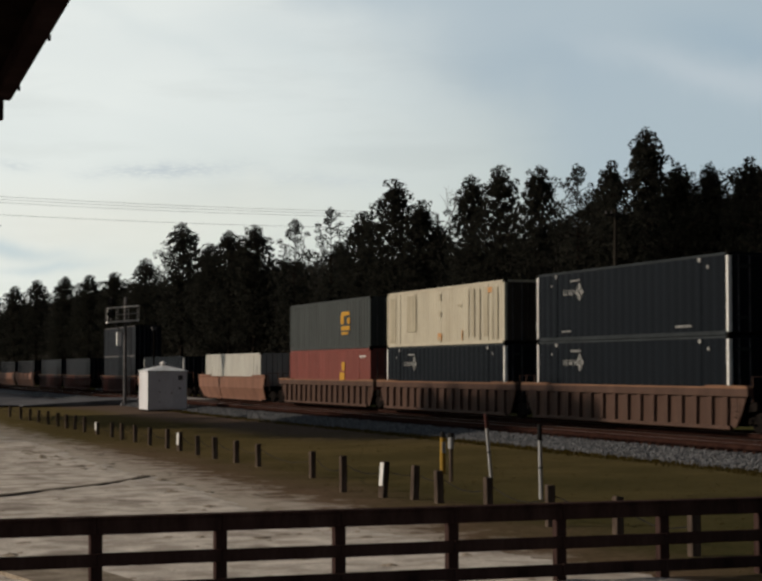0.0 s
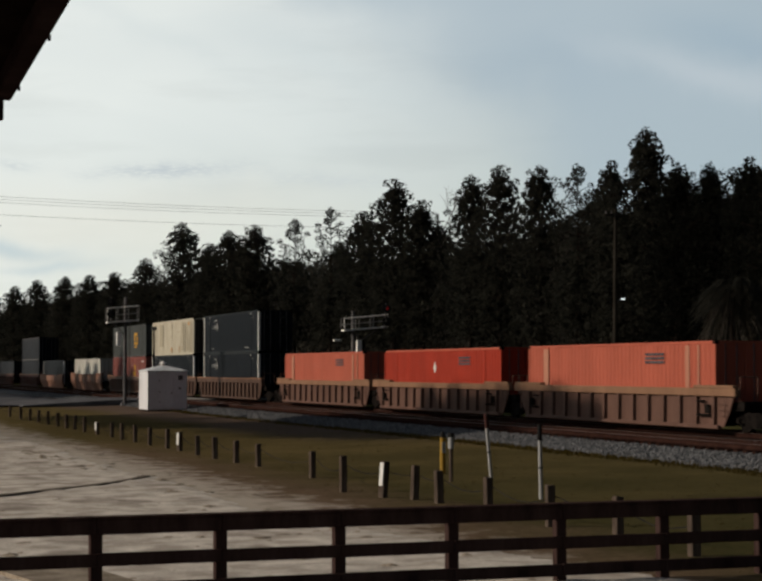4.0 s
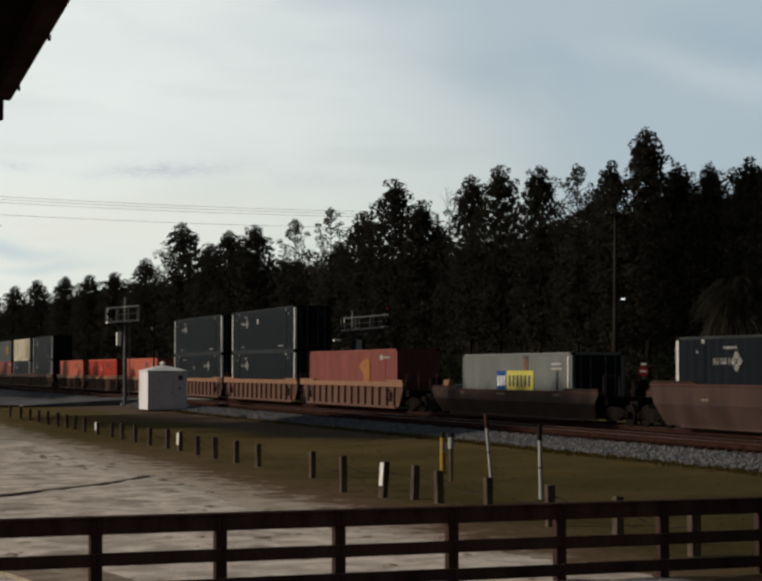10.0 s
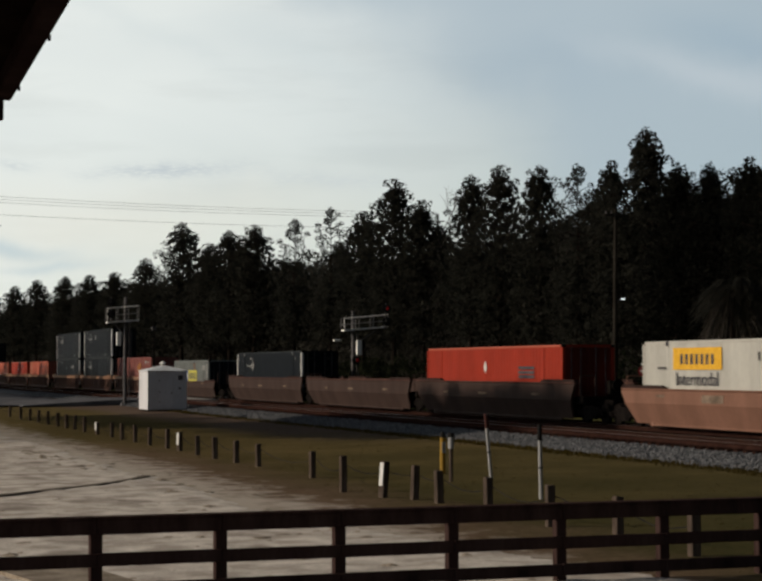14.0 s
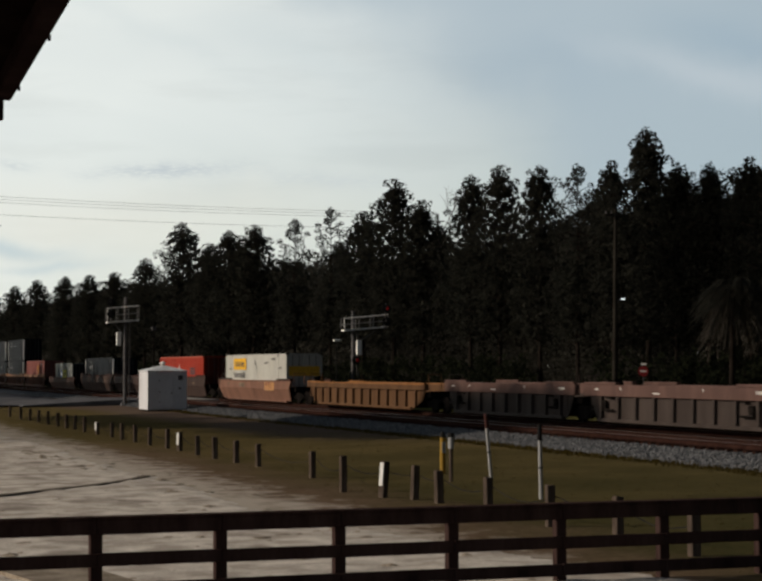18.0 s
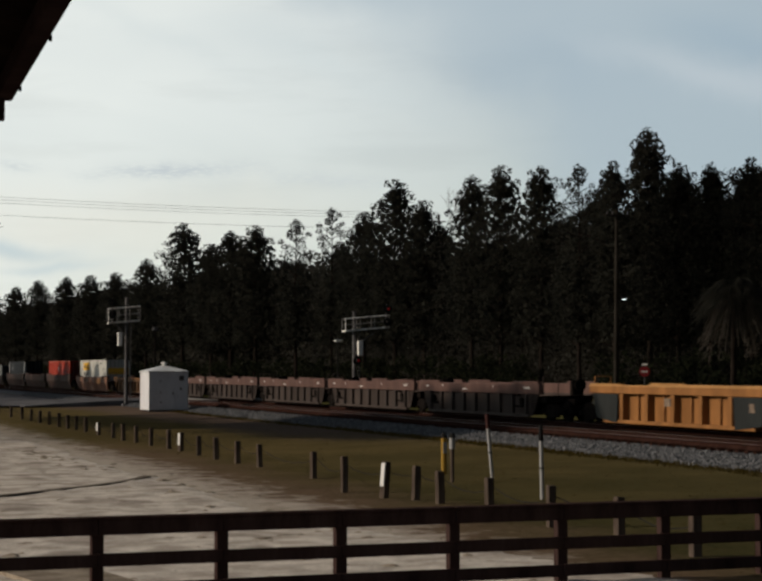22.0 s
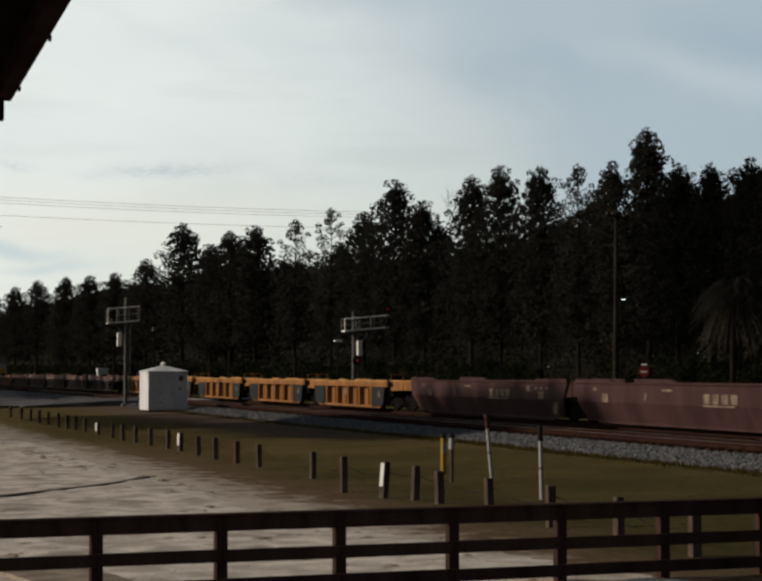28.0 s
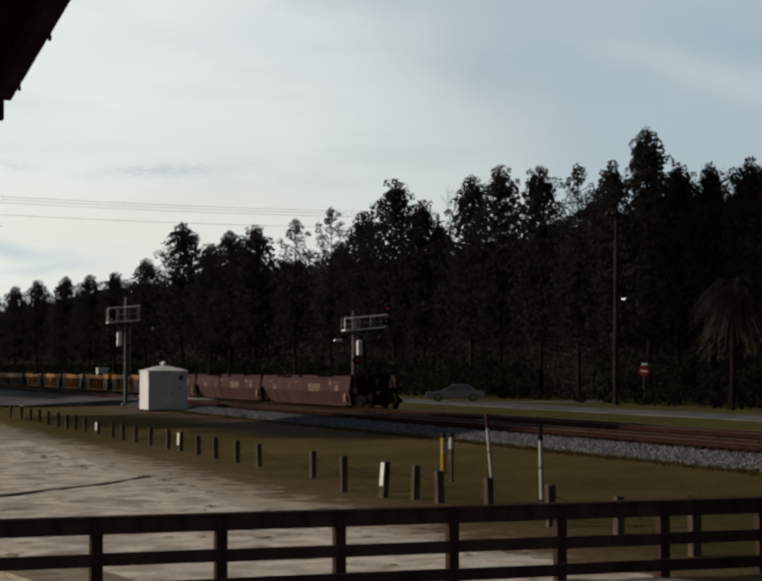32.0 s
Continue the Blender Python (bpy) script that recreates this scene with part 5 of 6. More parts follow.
# along the edge of the lot: across, along, height
BOLLARDS = [(13.25, 125.2, 0.66), (13.25, 118.0, 0.68), (13.25, 112.3, 0.66), (13.25, 106.2, 0.67), (13.25, 101.2, 0.68), (13.25, 97.4, 0.66), (13.25, 94.0, 0.66), (13.25, 90.6, 0.68),
            (13.25, 87.3, 0.67), (13.25, 84.5, 0.66), (13.25, 82.0, 0.68), (13.25, 79.3, 0.66), (13.20, 75.7, 0.55), (13.25, 72.4, 0.60), (13.15, 69.6, 0.65), (13.20, 67.2, 0.66), (13.20, 64.4, 0.65),
            (13.25, 61.5, 0.69), (13.25, 59.5, 0.65), (13.15, 56.3, 0.65), (13.10, 53.7, 0.70), (13.15, 51.2, 0.68), (13.25, 49.0, 0.67), (13.20, 43.45, 0.69), (12.35, 38.2, 0.84),
            (12.65, 36.3, 0.80), (13.10, 35.5, 0.74), (13.25, 34.4, 0.69), (13.25, 31.7, 0.70), (13.15, 28.6, 0.75), (13.65, 26.9, 0.65), (13.15, 23.4, 0.70)]
PALE = {75.7, 59.5, 36.3}


def make_bollards():
    rnd = random.Random(3)
    for x, y, h in BOLLARDS:
        lean = (rnd.uniform(-2, 2), rnd.uniform(-2, 2) + (5 if y == 36.3 else 0))
        pale = y in PALE
        b = thing("bollard", "weathered timber bollard with a white painted board" if pale else "weathered grey brown timber bollard", "bollard", "bollards beside the lot",
                  pose(x, y, -0.62, lean[0], lean[1], rnd.uniform(-8, 8) if not pale else 24))
        bm = bmesh.new()
        w, rings = rnd.uniform(0.072, 0.082), []
        for z, r in ((-0.15, w), (0.02, w), (h * 0.55, w * rnd.uniform(0.96, 1.03)), (h - 0.02, w), (h, w * 0.84)):
            rings.append([bm.verts.new((r * a + rnd.uniform(-0.003, 0.003), r * c + rnd.uniform(-0.003, 0.003), z + (rnd.uniform(-0.012, 0.012) if z > 0.1 else 0)))
                          for a, c in ((-1, -0.82), (-0.82, -1), (0.82, -1), (1, -0.82), (1, 0.82), (0.82, 1), (-0.82, 1), (-1, 0.82))])
        for a, c in zip(rings, rings[1:]):
            for k in range(8):
                bm.faces.new((a[k], a[(k + 1) % 8], c[(k + 1) % 8], c[k]))
        bm.faces.new(rings[-1])
        part("post", bm, M["bollard"], b)
        if pale:
            part("white_board", box(-w - 0.016, -w - 0.002, -0.055, 0.06, h * 0.32, h * 0.96, 0.003), M["post_white"], b, "white painted board")
    # the cable strung between them
    bm = bmesh.new()
    posts = sorted(BOLLARDS, key=lambda p: p[1])
    for a, c in zip(posts, posts[1:]):
        pts = []
        for k in range(6):
            u = k / 5
            pts.append((a[0] + (c[0] - a[0]) * u + 0.11, a[1] + (c[1] - a[1]) * u, -0.62 + 0.72 * (a[2] + (c[2] - a[2]) * u) - 0.16 * (1 - (k / 2.5 - 1) ** 2) * min(1.3, (c[1] - a[1]) / 2.6)))
        tube(pts, 0.009, 5, bm)
    single("bollard_cable", bm, M["wire"], "sagging dark steel cable strung along the bollards", "cable")


def make_fence():
    """Dark timber board fence across the lot: posts, three rails and a flat cap."""
    f = thing("board_fence", "dark brown timber fence with three rails and a cap", "fence", m=pose(3.65, 20.99, -0.6, 0, 0, 1.1))
    x0, step, n = -4 * 1.549, 1.549, 12
    for i in range(n):
        part("fence_post", box(-0.075, 0.075, -0.06, 0.07, -0.1, 0.997, 0.01), M["timber"], f, m=pose(x0 + i * step, 0, 0))
    for i in range(n - 1):
        for z, r in ((0.907, 0.090), (0.515, 0.080), (0.157, 0.080)):
            dz = 0.004 * math.sin(i * 2.3 + z * 9) if z < 0.9 else 0.0
            bm = box(0.003, step - 0.003, -0.10, -0.062, z - r + dz, z + r + dz, 0.008)
            part("fence_rail", bm, M["timber"], f, m=pose(x0 + i * step, 0, 0))
        bm = box(0.003, step - 0.003, -0.12, 0.085, 0.9975, 1.033, 0.008)
        part("fence_cap", bm, M["timber"], f, m=pose(x0 + i * step, 0, 0))


def make_markers():
    y = thing("cable_marker", "yellow plastic cable marker post with a dark cap", "marker post", m=pose(16.9, 43.6, -0.58))
    part("tube", rod((0, 0, -0.1), (0, 0, 0.96), 0.075, seg=12), M["pipe_yellow"], y)
    part("cap", rod((0, 0, 0.96), (0, 0, 1.1), 0.085, 0.06, seg=12), M["black"], y)
    part("label_plate", box(-0.05, 0.05, -0.085, -0.07, 0.55, 0.85), M["pipe_white"], y)
    w = thing("cable_marker", "grey pipe marker with a white collar and dark cap", "marker post", m=pose(16.0, 40.7, -0.58))
    part("tube", rod((0, 0, -0.1), (0, 0, 0.8), 0.05, seg=10), M["bollard"], w)
    part("collar", rod((0, 0, 0.8), (0, 0, 1.08), 0.075, seg=12), M["pipe_white"], w)
    part("cap", rod((0, 0, 1.08), (0, 0, 1.2), 0.085, 0.06, seg=12), M["black"], w)
    for x, yy, lean, h in ((17.3, 41.2, -5.2, 1.68), (15.7, 34.6, -1.2, 1.62)):
        p = thing("vent_pipe", "leaning white pipe with a dull red top" if lean < -3 else "white pipe with a dark top", "pipe marker", "pipe markers", pose(x, yy, -0.6, 0, lean, 0))
        part("tube", rod((0, 0, -0.1), (0, 0, h * 0.78), 0.047, 0.043, seg=12), M["pipe_white"], p)
        part("top_sleeve", rod((0, 0, h * 0.78), (0, 0, h), 0.052, 0.048, seg=12), M["pipe_red"] if lean < -3 else M["black"], p)
        part("clamp", rod((0, 0, h * 0.4), (0, 0, h * 0.43), 0.053, seg=12), M["galv"], p)


def swept(points, r, seg=5):
    """One unbroken thin tube along the points."""
    bm = bmesh.new()
    rings = []
    for p in points:
        rings.append([bm.verts.new((p[0], p[1] + r * math.cos(6.2832 * k / seg), p[2] + r * math.sin(6.2832 * k / seg))) for k in range(seg)])
    for a, c in zip(rings, rings[1:]):
        for k in range(seg):
            bm.faces.new((a[k], a[(k + 1) % seg], c[(k + 1) % seg], c[k]))
    bmesh.ops.recalc_face_normals(bm, faces=bm.faces)
    return bm


def make_wires():
    def at(X, Z, z):
        th = radians(19.156)
        return Vector((X * math.cos(th) + Z * math.sin(th), -X * math.sin(th) + Z * math.cos(th), z))
    ends = []
    for X, Z in ((-82, 191.6), (8, 243.5)):
        base = at(X, Z, -0.5)
        p = thing("power_pole", "tall timber power pole among the far trees", "utility pole", "power line", Matrix.Translation(base))
        part("shaft", rod((0, 0, -0.3), (0, 0, 24.6), 0.24, 0.14, seg=10), M["pole_wood"], p)
        for z in (21.9, 23.5):
            part("crossarm", box(-1.0, 1.0, -0.08, 0.08, z, z + 0.16, 0.01), M["pole_wood"], p)
        ends.append((X, Z))
    for k, (dx, h) in enumerate(((-0.8, 23.90), (0.0, 23.62), (0.8, 23.30), (0.3, 21.75))):
        pts = []
        for i in range(25):
            u = i / 24
            q = at(ends[0][0] + (ends[1][0] - ends[0][0]) * u, ends[0][1] + dx + (ends[1][1] - ends[0][1]) * u, h + 0.3 - 4 * 0.9 * u * (1 - u))
            pts.append(q)
        single("power_cable", swept(pts, 0.019), M["wire"], "thin dark overhead power cable", "cable", "overhead cables")


def make_shelter():
    """The shelter that the view is taken from: only its roof edge reaches into the picture."""
    s = thing("shelter", "dark timber shelter roof with a boarded edge", "shelter", m=pose(0.688, 5.54, 0, 0, 0, -2.16))
    bm = extrude_y([(0.0, 3.11), (0.0, 3.15), (-3.3, 4.0), (-6.6, 3.15), (-6.6, 3.11), (-3.3, 3.94)], -11.5, 0.0)
    part("roof_slope", bm, M["shingle"], s)
    part("eave_board", box(-0.055, -0.003, -11.5, 0.0, 3.05, 3.108, 0.004), M["timber"], s)
    bm = prism([(-6.55, 2.985), (-0.03, 2.985), (-0.03, 3.047), (-0.06, 3.108), (-3.3, 3.93), (-6.55, 3.108)], 0, 0.05)
    part("barge_board", bm, M["timber"], s, m=Matrix.Translation((0, -0.05, 0)) @ Matrix(((0, 1, 0, 0), (1, 0, 0, 0), (0, 0, 1, 0), (0, 0, 0, 1))))
    for k in range(5):
        part("bracket", box(-0.004, 0.004, -3.6 + 0.84 * k, -3.588 + 0.84 * k, 3.046, 3.062, 0.001), M["steel_dark"], s)
    for x, y in ((-6.2, -0.9), (-6.2, -11.1), (-0.3, -11.1)):
        part("post", box(x - 0.08, x + 0.08, y - 0.08, y + 0.08, 0.6, 3.16, 0.01), M["timber"], s)
    part("deck", box(-6.7, 0.05, -11.5, -0.1, 0.45, 0.6, 0.01), M["timber"], s)
    for x, y in ((-6.5, -0.3), (-0.2, -0.3), (-6.5, -11.3), (-0.2, -11.3), (-3.3, -0.3), (-3.3, -11.3)):
        part("deck_leg", box(x - 0.1, x + 0.1, y - 0.1, y + 0.1, -0.65, 0.45, 0.01), M["timber"], s)


def make_parked_car():
    """A blue grey saloon, parked on the drive behind the tracks."""
    c = thing("parked_car", "silvery blue grey saloon car parked on the drive", "car", m=pose(53.0, 133.95, -0.42, 0, 0, 70.8))
    w = 0.88
    lower = [(-2.42, 0.35), (-2.45, 0.62), (-2.38, 0.88), (-1.75, 0.95), (1.05, 0.94), (2.05, 0.78), (2.38, 0.62), (2.42, 0.35), (1.95, 0.24), (-1.95, 0.24)]
    body = prism(lower, -w, w)
    bmesh.ops.bevel(body, geom=[e for e in body.edges if abs(e.verts[0].co.x - e.verts[1].co.x) < 0.01], offset=0.09, segments=2, affect="EDGES")
    part("body", body, M["car_paint"], c, smooth=False)
    cabin = bmesh.new()
    lowr = [cabin.verts.new(v) for v in ((-0.80, -1.75, 0.93), (0.80, -1.75, 0.93), (0.80, 1.10, 0.92), (-0.80, 1.10, 0.92))]
    upr = [cabin.verts.new(v) for v in ((-0.60, -0.95, 1.40), (0.60, -0.95, 1.40), (0.60, 0.25, 1.42), (-0.60, 0.25, 1.42))]
    for i in range(4):
        cabin.faces.new((lowr[i], lowr[(i + 1) % 4], upr[(i + 1) % 4], upr[i]))
    cabin.faces.new(upr)
    bmesh.ops.bevel(cabin, geom=cabin.edges[:], offset=0.05, segments=2, affect="EDGES")
    bmesh.ops.recalc_face_normals(cabin, faces=cabin.faces)
    part("cabin", cabin, M["car_paint"], c)

    def pane(name, quad):
        bm = bmesh.new()
        v = [bm.verts.new(q) for q in quad]
        f = bm.faces.new(v)
        ret = bmesh.ops.extrude_face_region(bm, geom=[f])
        n = f.normal.copy() if f.normal.length else Vector((0, 0, 1))
        bm.normal_update()
        n = f.normal
        bmesh.ops.translate(bm, verts=[e for e in ret["geom"] if isinstance(e, bmesh.types.BMVert)], vec=n * 0.012)
        bmesh.ops.recalc_face_normals(bm, faces=bm.faces)
        part(name, bm, M["glass"], c, "dark glass")

    pane("windscreen", ((-0.70, 1.02, 0.97), (0.70, 1.02, 0.97), (0.56, 0.34, 1.385), (-0.56, 0.34, 1.385)))
    pane("rear_window", ((0.70, -1.68, 0.97), (-0.70, -1.68, 0.97), (-0.56, -1.03, 1.37), (0.56, -1.03, 1.37)))
    for s in (-1, 1):
        q = [(s * 0.803, -1.35, 0.98), (s * 0.803, -0.28, 0.98), (s * 0.643, -0.33, 1.355), (s * 0.643, -0.90, 1.345)]
        r = [(s * 0.803, -0.20, 0.98), (s * 0.803, 0.86, 0.98), (s * 0.643, 0.24, 1.355), (s * 0.643, -0.25, 1.355)]
        pane("side_window", q if s > 0 else q[::-1])
        pane("side_window", r if s > 0 else r[::-1])
        part("headlight", box(s * 0.50, s * 0.82, 2.30, 2.43, 0.58, 0.72, 0.02), M["chrome"], c)
        part("tail_light", box(s * 0.50, s * 0.84, -2.46, -2.36, 0.66, 0.80, 0.02), M["sign_red"], c)
        part("door_mirror", box(s * 0.86, s * 1.02, 0.78, 0.90, 0.94, 1.06, 0.02), M["car_paint"], c)
        for d in (-0.25, 0.75):
            part("door_handle", box(s * 0.875, s * 0.90, d - 0.45, d - 0.28, 0.80, 0.84), M["chrome"], c)
        for y in (-1.42, 1.45):
            wh = part("wheel", rod((s * 0.70, y, 0.32), (s * 0.895, y, 0.32), 0.32, seg=20), M["rubber"], c)
            part("rim", rod((s * 0.89, y, 0.32), (s * 0.905, y, 0.32), 0.21, seg=16), M["galv"], wh)
    part("front_bumper", box(-0.84, 0.84, 2.34, 2.47, 0.30, 0.50, 0.03), M["car_paint"], c)
    part("rear_bumper", box(-0.84, 0.84, -2.50, -2.36, 0.30, 0.54, 0.03), M["car_paint"], c)
    part("grille", box(-0.45, 0.45, 2.38, 2.435, 0.55, 0.68, 0.01), M["black"], c)


make_cabin()
make_signal(24.3, 127.7, -0.52, 8.1, 6.25, -1.4, 0.95, 1.1, -1.15, -0.7, "steel bracket signal with pale railings beside the near track", False, False)
make_signal(37.0, 112.3, -0.55, 6.75, 5.5, -0.75, 2.4, 0.87, 2.2, 0.16, "steel bracket signal with pale railings and red lights", True, True)
make_poles()
make_bollards()
make_fence()
make_markers()
make_wires()
make_shelter()
make_parked_car()

# ---- woods ----


def tuft_faces(rnd, cx, cy, cz, r, n, size, verts, faces, flat=0.75):
    """n small blades set at random in a clump of radius r."""
    for _ in range(n):
        while True:
            x, y, z = rnd.uniform(-1, 1), rnd.uniform(-1, 1), rnd.uniform(-1, 1)
            if x * x + y * y + z * z < 1:
                break
        px, py, pz = cx + x * r, cy + y * r, cz + z * r * flat
        a, b, s = rnd.uniform(0, 6.283), rnd.uniform(-1.2, 1.2), size * rnd.uniform(0.6, 1.3)
        dx, dy, dz = math.cos(a) * math.cos(b) * s, math.sin(a) * math.cos(b) * s, math.sin(b) * s
        ex, ey, ez = -math.sin(a) * s * 0.5 + rnd.uniform(-0.2, 0.2) * s, math.cos(a) * s * 0.5, rnd.uniform(-0.5, 0.5) * s
        o = len(verts)
        verts += [(px - dx * 0.5, py - dy * 0.5, pz - dz * 0.5), (px + ex * 0.7, py + ey * 0.7, pz + ez * 0.7), (px + dx * 0.5, py + dy * 0.5, pz + dz * 0.5), (px - ex * 0.7, py - ey * 0.7, pz - ez * 0.7)]
        faces.append((o, o + 1, o + 2, o + 3))


def clump(rnd, c, r, n, size, verts, faces):
    """A rounded clump of needle sprays, set thick on its outer shell."""
    for _ in range(n):
        u, a = rnd.uniform(-0.75, 1.0), rnd.uniform(0, 6.283)
        w, q = math.sqrt(max(0.0, 1 - u * u)), r * rnd.uniform(0.55, 1.05) ** 0.6
        px, py, pz = c.x + q * w * math.cos(a), c.y + q * w * math.sin(a), c.z + q * u * 0.85
        b, e, k = rnd.uniform(0, 6.283), rnd.uniform(-1.3, 1.3), size * rnd.uniform(0.6, 1.3)
        d = Vector((math.cos(b) * math.cos(e), math.sin(b) * math.cos(e), math.sin(e))) * k * 0.5
        f = Vector((-math.sin(b), math.cos(b), rnd.uniform(-0.6, 0.6))) * k * 0.36
        o = len(verts)
        verts += [(px - d.x, py - d.y, pz - d.z), (px + f.x, py + f.y, pz + f.z), (px + d.x, py + d.y, pz + d.z), (px - f.x, py - f.y, pz - f.z)]
        faces.append((o, o + 1, o + 2, o + 3))


def pine(seed, slim=1.0, open_top=False, leaf="needles", label="tall dark pine with a clumpy crown", deep=14.0):
    """A tall pine, 20 m: a straight trunk and a full crown of rounded needle clumps on limbs, lumpy at its rim."""
    rnd = random.Random(seed)
    t = thing("pine_tree", label, "pine tree", "trees along the wood's edge")
    bm = bmesh.new()
    pts = [Vector((0.10 * math.sin(seed + k * 0.7) * k / 10, 0.10 * math.cos(seed * 2 + k * 0.6) * k / 10, 2.0 * k)) for k in range(11)]
    pts[0].z = -0.3
    for k in range(10):
        rod(pts[k], pts[k + 1], 0.24 * (1 - k / 11), 0.24 * (1 - (k + 1) / 11), seg=8, bm=bm)
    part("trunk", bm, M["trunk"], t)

    def stem(z):
        k = max(0, min(9, int(z / 2)))
        return pts[k].lerp(pts[k + 1], z / 2 - k)

    limbs = bmesh.new()
    verts, faces = [], []
    lobes = [rnd.uniform(0.60, 1.35) for _ in range(7)]
    n = 84
    for i in range(n):
        drop = 0.75 + deep * (i / (n - 1)) ** 1.15
        z, a = 20.4 - drop, i * 2.4 + rnd.uniform(-0.5, 0.5)
        full = min(3.0, 0.30 + 0.60 * drop ** 0.9) * slim * lobes[int(drop * 0.9 + a * 0.6) % 7]
        if open_top and drop < 9 and rnd.random() < 0.18:
            continue
        r = min(1.0, 0.42 + 0.085 * drop) * rnd.uniform(0.6, 1.25) * (0.72 if open_top and drop < 9 else 1.0)
        out = max(0.0, full - r * 0.6) * rnd.uniform(0.55, 1.12)
        base = stem(max(0.5, z - 0.5 - 0.25 * out))
        c = Vector((base.x + math.cos(a) * out, base.y + math.sin(a) * out, z + rnd.uniform(-0.25, 0.25)))
        rod(base, c, 0.055, 0.015, seg=5, bm=limbs)
        clump(rnd, c, r, int(80 * r * (0.45 + r * 0.55)) + 18, 0.26, verts, faces)
        # the heart of the crown, close and dark
        if drop > (7.0 if open_top else 1.6):
            c = stem(z) + Vector((math.cos(a + 2) * out * 0.45, math.sin(a + 2) * out * 0.45, 0))
            clump(rnd, c, min(1.1, 0.25 + full * 0.38), 24, 0.55, verts, faces)
    clump(rnd, stem(19.9) + Vector((0, 0, 0.05)), 0.42, 50, 0.24, verts, faces)
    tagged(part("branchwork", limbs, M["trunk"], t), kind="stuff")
    crown = new("crown", raw("crown", verts, faces, M[leaf]))
    crown.parent = t
    return t


# along the edge of the wood: distance from the camera's line, place along the tracks, height, breadth
EDGE = [(58.8, 573, 27.9, 1.5), (60.1, 530, 26.9, 1.5), (61.5, 485, 25.5, 1.5), (59.3, 426, 24.3, 1.6), (60.7, 391, 23.5, 1.3), (62.1, 367, 22.6, 1.3),
        (59.8, 325.5, 20.9, 1.3), (61.3, 303.7, 22.2, 1.3), (62.7, 280.5, 26.7, 1.55), (61.0, 253.7, 21.3, 1.5), (61.9, 245.2, 22.8, 1.3),
        (63.3, 236.7, 22.9, 1.3), (61.5, 210.3, 21.6, 1.0), (63.8, 202.5, 22.4, 0.9), (62.0, 184.7, 20.4, 1.1), (63.1, 177.4, 23.3, 1.15),
        (64.5, 172.1, 20.6, 1.0), (62.8, 154.6, 21.3, 0.95), (63.8, 149.7, 21.7, 0.95), (65.3, 144.0, 21.1, 1.0), (63.2, 131.7, 19.8, 0.9),
        (64.7, 128.3, 19.8, 0.9), (66.1, 124.7, 22.1, 0.95)]
EDGE_RIGHT = [(64.2, 116.5, 18.3, 1.0), (65.4, 113.8, 18.0, 1.0), (66.9, 110.5, 18.1, 1.0), (64.7, 103.4, 17.3, 1.0)]


OPEN = (210.3, 202.5, 131.7)


# unseen tall pines, added further along the lot to shade the far end of the line
SHADY = tuple((2.0 + 1.6 * math.sin(k * 2.4), 167.0 + 5.0 * k, 14.6 + 1.1 * math.sin(k * 1.7)) for k in range(22))


